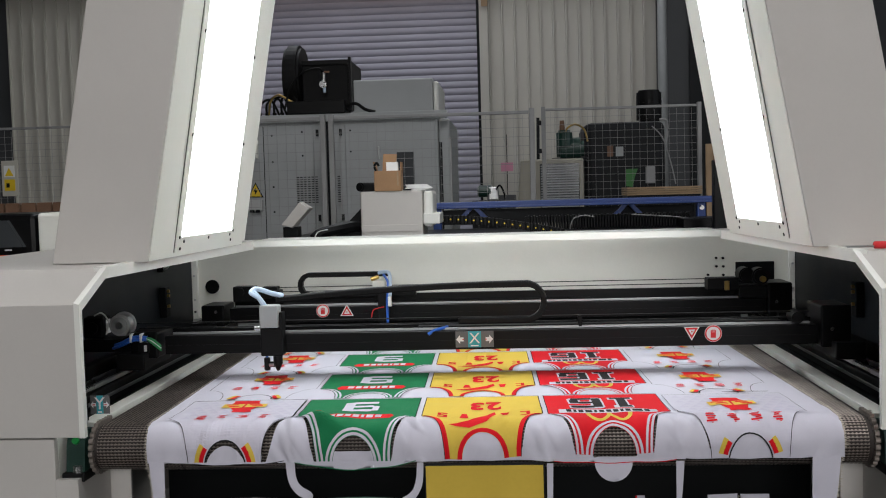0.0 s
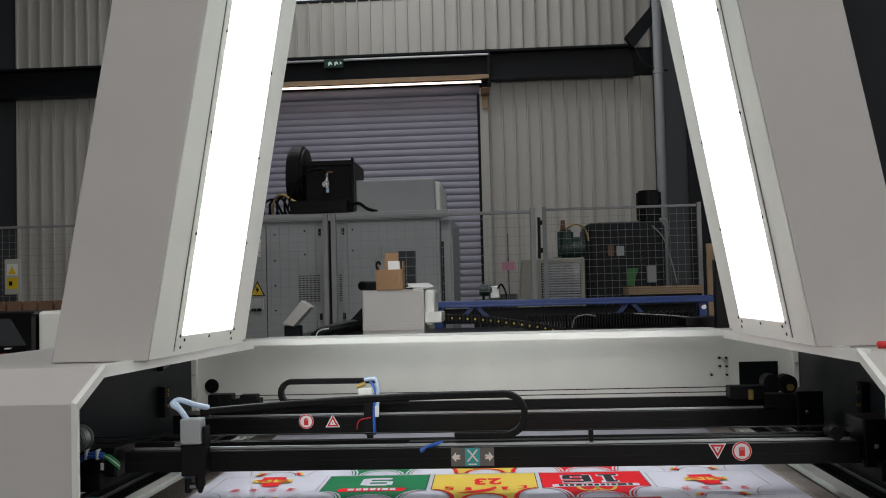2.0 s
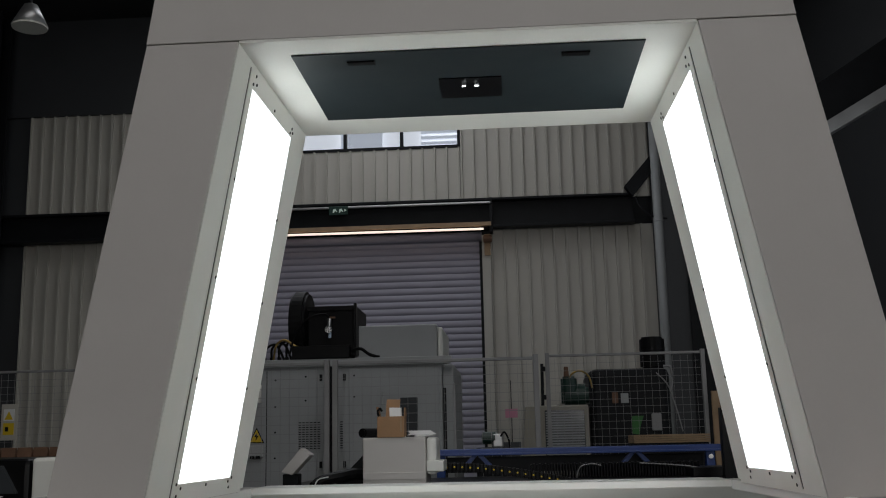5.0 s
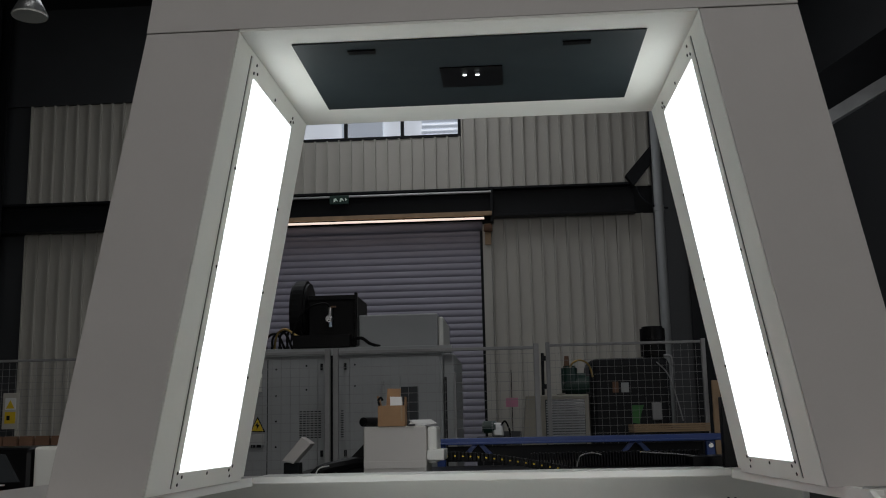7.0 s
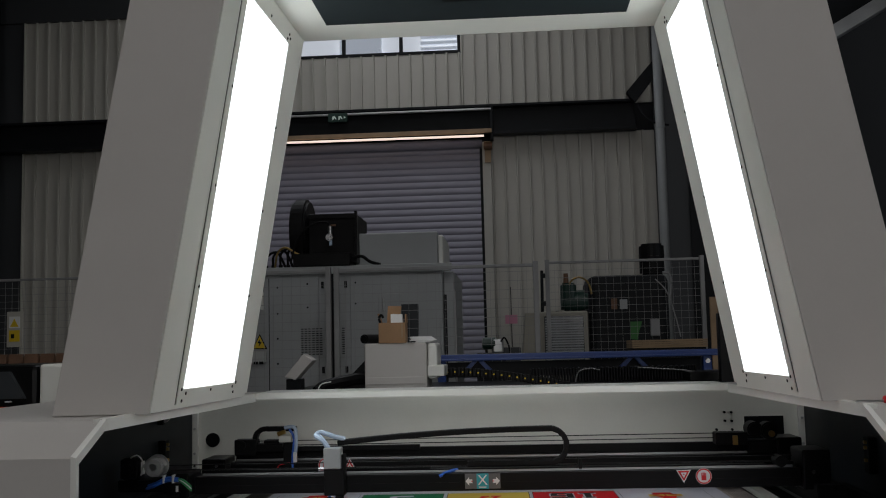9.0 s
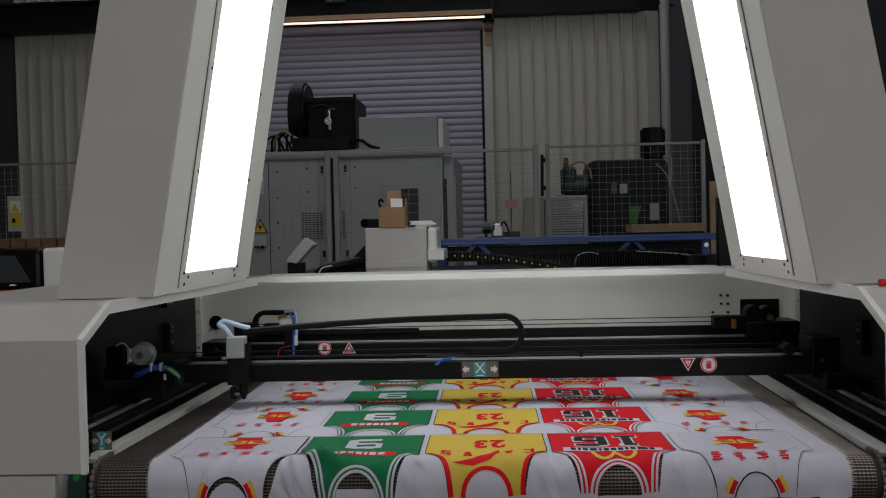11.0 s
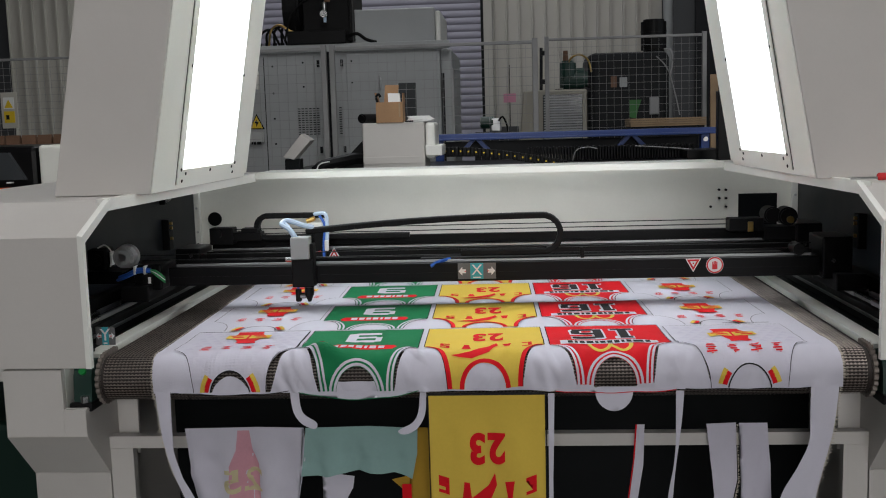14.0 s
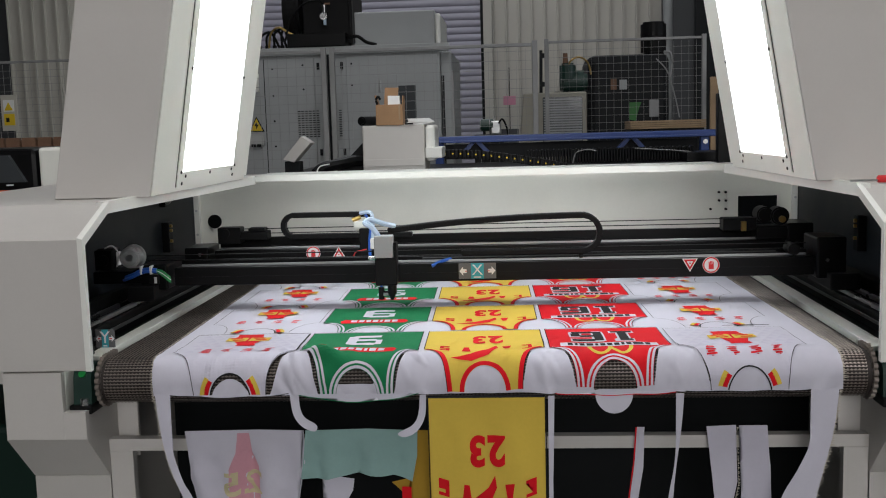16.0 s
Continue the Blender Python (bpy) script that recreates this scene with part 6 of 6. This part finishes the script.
comp = thing("compressor", "tall dark grey compressor with rounded housing", "compressor")
part("housing", box(0.815, 1.56, 9.5, 10.3, 0.2, 2.10, 0.06), M["iron"], comp)
part("base", box(0.80, 1.60, 9.48, 10.3, 0, 0.2, 0.02), M["black"], comp)
part("badge", box(1.02, 1.075, 9.485, 9.499, 1.78, 1.88, 0.003), M["wood_dark"], comp)
part("badge", box(1.10, 1.17, 9.485, 9.499, 1.78, 1.87, 0.003), M["cab"], comp)
part("green_tag", prism([(1.19, 9.49, 1.50), (1.25, 9.49, 1.49), (1.27, 9.49, 1.58), (1.30, 9.49, 1.66), (1.19, 9.49, 1.66)], (0, -0.004, 0)), material("green_tag", (0.04, 0.17, 0.04), 0.6), comp)
part("valve_cover", box(1.37, 1.46, 9.47, 9.499, 1.52, 1.68, 0.01), M["wire"], comp)
part("gas_pipe", tube([(1.43, 9.45, 2.05), (1.53, 9.44, 1.93), (1.60, 9.44, 1.70), (1.64, 9.44, 1.51)], 0.006), M["wire"], comp)
part("elbow_pipe", tube([(1.50, 9.46, 2.11), (1.565, 9.45, 2.09), (1.57, 9.45, 1.95), (1.55, 9.45, 1.85)], 0.011), M["wire"], comp)
air = thing("air_filter", "dark cylindrical air filter on the compressor", "filter")
part("canister", cyl((1.44, 9.7, 2.10), (1.44, 9.7, 2.40), 0.118, 28, w=0.02), M["rubber"], air, smooth=False)
part("band", cyl((1.44, 9.7, 2.28), (1.44, 9.7, 2.30), 0.121, 28), M["black"], air)
note = thing("pink_note", "pink paper note hanging before the wall", "note")
part("paper", box(0.028, 0.14, 9.24, 9.243, 1.665, 1.745, 0.0), M["pink"], note)
part("string", cyl((0.085, 9.245, 1.4), (0.085, 9.245, 2.0), 0.004, 6), M["iron"], note)
planks = thing("plank_stack", "stack of raw pine boards behind the blue frame", "timber")
for i in range(4):
    part("board", box(1.025, 1.61, 8.0, 8.4, 1.424 + i * 0.0165, 1.438 + i * 0.0165, 0.002), M["wood"], planks)
part("support", box(1.03, 1.60, 8.02, 8.38, 0.0, 1.423, 0.004), M["iron"], planks)
boards = thing("leaning_boards", "two pine boards leaning upright by the fence", "timber")
for i in range(2):
    part("board", box(1.68 + i * 0.075, 1.74 + i * 0.075, 8.2 + 0.03 * i, 8.23 + 0.03 * i, 0, 1.82 + 0.02 * i, 0.003), M["wood"], boards)
pmp = thing("vacuum_pump", "small grey-green vacuum pump on a stand", "pump")
part("pump_body", cyl((-0.14, 7.6, 1.49), (-0.03, 7.6, 1.49), 0.045, 20, w=0.01), M["green_dark"], pmp)
part("pump_head", box(-0.06, 0.02, 7.56, 7.65, 1.42, 1.52, 0.01), M["alu"], pmp)
part("stand", box(-0.18, 0.04, 7.5, 7.7, 0, 1.42, 0.006), M["iron"], pmp)
part("hose", tube([(0.0, 7.55, 1.50), (0.03, 7.54, 1.53), (0.06, 7.54, 1.47), (0.07, 7.54, 1.40)], 0.007), M["rubber"], pmp)
upright = thing("dark_upright", "black steel upright behind the lit tower", "post")
part("post", box(1.078, 1.14, 4.9, 4.96, 0, 1.61, 0.004), M["black"], upright)
part("foot_plate", box(1.04, 1.18, 4.86, 5.0, 1.262, 1.28, 0.003), M["black"], upright)
bench = thing("low_bench", "small grey box below the wall by the shutter", "box")
part("box_body", box(-0.10, 0.16, 9.0, 9.2, 0, 1.45, 0.006), M["wall_dark"], bench)

# left of the machine
crate = thing("timber_crate", "brown slatted timber crate beside the wall", "crate")
for i in range(7):
    part("slat", box(-3.3 + i * 0.10, -3.215 + i * 0.10, 6.0, 6.03, 1.20, 1.494, 0.003), M["wood_dark"], crate)
part("crate_body", box(-3.3, -2.6, 6.031, 6.8, 0, 1.48, 0.01), M["wood_dark"], crate)
unit = thing("black_machine", "black glossy machine cover with an orange stripe", "machine")
part("cover", box(-2.4, -1.66, 3.62, 4.4, 0.0, 1.452, 0.02), M["black"], unit)
part("hood", prism([(-2.4, 3.6, 1.33), (-1.70, 3.6, 1.33), (-1.76, 3.6, 1.43), (-2.4, 3.6, 1.43)], (0, 0.02, 0)), M["glass_tint"], unit)
part("stripe", box(-2.4, -1.70, 3.585, 3.60, 1.272, 1.302, 0.004), M["orange"], unit)
part("lamp_spot", box(-1.765, -1.745, 3.583, 3.60, 1.318, 1.323, 0.001), M["white_ink"], unit)
side_box = thing("white_side_panel", "white upright panel beside the tower", "panel")
part("panel", box(-1.645, -1.545, 3.6, 4.2, 0.0, 1.455, 0.012), M["coat_pale_lit"], side_box)
notice = thing("notice_board", "cream notice with two yellow warning triangles on the fence", "sign")
part("board", box(-4.545, -4.393, 8.955, 8.965, 1.56, 1.885, 0.003), M["wall"], notice)
for z in (1.79, 1.665):
    part("field", box(-4.52, -4.42, 8.950, 8.954, z - 0.055, z + 0.05, 0.0), M["paper"] if z > 1.7 else M["yellow"], notice)
part("triangle", prism([(-4.51, 8.949, 1.745), (-4.43, 8.949, 1.745), (-4.47, 8.949, 1.82)], (0, -0.003, 0)), M["yellow"], notice)
part("text_bar", box(-4.50, -4.47, 8.946, 8.949, 1.64, 1.68, 0.0), M["iron"], notice)
conduit = thing("wall_conduit", "pale conduit rising by the wall bay", "pipe", kind="structure")
part("conduit_run", cyl((-6.66, 12.2, 0.0), (-6.66, 12.2, 4.6), 0.022, 10), M["alu"], conduit)
part("conduit_run", cyl((-6.56, 12.2, 0.0), (-6.56, 12.2, 4.4), 0.016, 10), M["alu"], conduit)
tool = thing("screwdriver", "screwdriver with a red handle on the deck", "tool")
part("blade", cyl((0.90, 2.46, 1.3345), (0.963, 2.46, 1.3345), 0.0028, 8), M["steel"], tool)
part("handle", cyl((0.963, 2.46, 1.3375), (1.043, 2.46, 1.3375), 0.009, 12, w=0.002), M["red"], tool)
bin_ = thing("waste_bin", "dark green plastic bin beside the machine", "bin")
part("bin_body", hexa([(-2.0, 2.75, 0.35), (-1.24, 2.75, 0.35), (-1.24, 3.4, 0.35), (-2.0, 3.4, 0.35)], [(-2.05, 2.72, 0.72), (-1.28, 2.72, 0.66), (-1.22, 3.45, 0.66), (-2.05, 3.45, 0.72)], 0.02), material("dark_green_plastic", (0.006, 0.022, 0.016), 0.5, spec=0.3), bin_)
part("pallet", box(-2.0, -1.2, 2.75, 3.45, 0.0, 0.348, 0.01), M["wood_dark"], bin_)


# ---- motion ----
# seconds, front gantry y, front head x, rear gantry y, rear head x
TRAVEL = [
    (0.0, 3.085, -0.652, 3.825, -0.380), (0.5, 3.085, -0.735, 3.845, -0.450), (1.0, 3.064, -0.808, 3.701, -0.446), (1.5, 2.907, -0.803, 3.597, -0.444),
    (2.0, 2.777, -0.793, 3.511, -0.390), (2.5, 2.669, -0.733, 3.456, -0.382), (3.0, 2.625, -0.700, 3.414, -0.332), (3.5, 2.66, -0.66, 3.42, -0.285),
    (4.2, 2.76, -0.60, 3.47, -0.27), (5.0, 2.90, -0.55, 3.56, -0.30), (6.0, 3.08, -0.52, 3.66, -0.42), (7.0, 3.26, -0.50, 3.75, -0.56), (8.0, 3.39, -0.50, 3.81, -0.68),
    (8.5, 3.415, -0.505, 3.825, -0.735), (9.0, 3.408, -0.518, 3.84, -0.753), (9.2, 3.40, -0.57, 3.84, -0.755), (9.8, 3.36, -0.68, 3.83, -0.755), (10.5, 3.29, -0.78, 3.81, -0.75),
    (11.0, 3.235, -0.81, 3.79, -0.748), (11.3, 3.21, -0.80, 3.771, -0.747), (11.5, 3.190, -0.777, 3.708, -0.746), (12.0, 3.117, -0.758, 3.588, -0.741), (12.5, 3.123, -0.718, 3.504, -0.687),
    (13.0, 3.157, -0.633, 3.477, -0.660), (13.5, 3.091, -0.609, 3.493, -0.620), (14.0, 3.087, -0.564, 3.486, -0.570), (14.5, 3.123, -0.435, 3.493, -0.539), (15.0, 3.101, -0.423, 3.486, -0.520),
    (15.5, 3.105, -0.384, 3.539, -0.491), (16.0, 3.142, -0.311, 3.587, -0.423),
]


# the front gantry is built a little large; this brings it to its true size and height over the cloth
NEAR = 0.945


def motions():
    front_gantry.scale = (NEAR, NEAR, NEAR)
    walk(front_gantry, [(t, pose(0.095 * (1 - NEAR), NEAR * yf, 1.492 * (1 - NEAR))) for t, yf, xf, yr, xr in TRAVEL])
    walk(rear_gantry, [(t, pose(0, yr, 0)) for t, yf, xf, yr, xr in TRAVEL])
    walk(front_head, [(t, pose(xf, 0, 0)) for t, yf, xf, yr, xr in TRAVEL])
    walk(rear_head, [(t, pose(xr, 0, 0)) for t, yf, xf, yr, xr in TRAVEL])
    for i, o in enumerate(FRONT_LINKS):
        walk(o, [(t, chain_pose(1, xf + 0.02, 1.168, 1.090, 0.056, 0.31 + (xf + 0.311) / 2, 0.030, i * LINK)) for t, yf, xf, yr, xr in TRAVEL])
    for i, o in enumerate(REAR_LINKS):
        walk(o, [(t, chain_pose(-1, xr - 0.01, 1.182, 1.105, 0.039, -0.705 + (xr + 0.423) / 2, 0.030, i * LINK)) for t, yf, xf, yr, xr in TRAVEL])


motions()
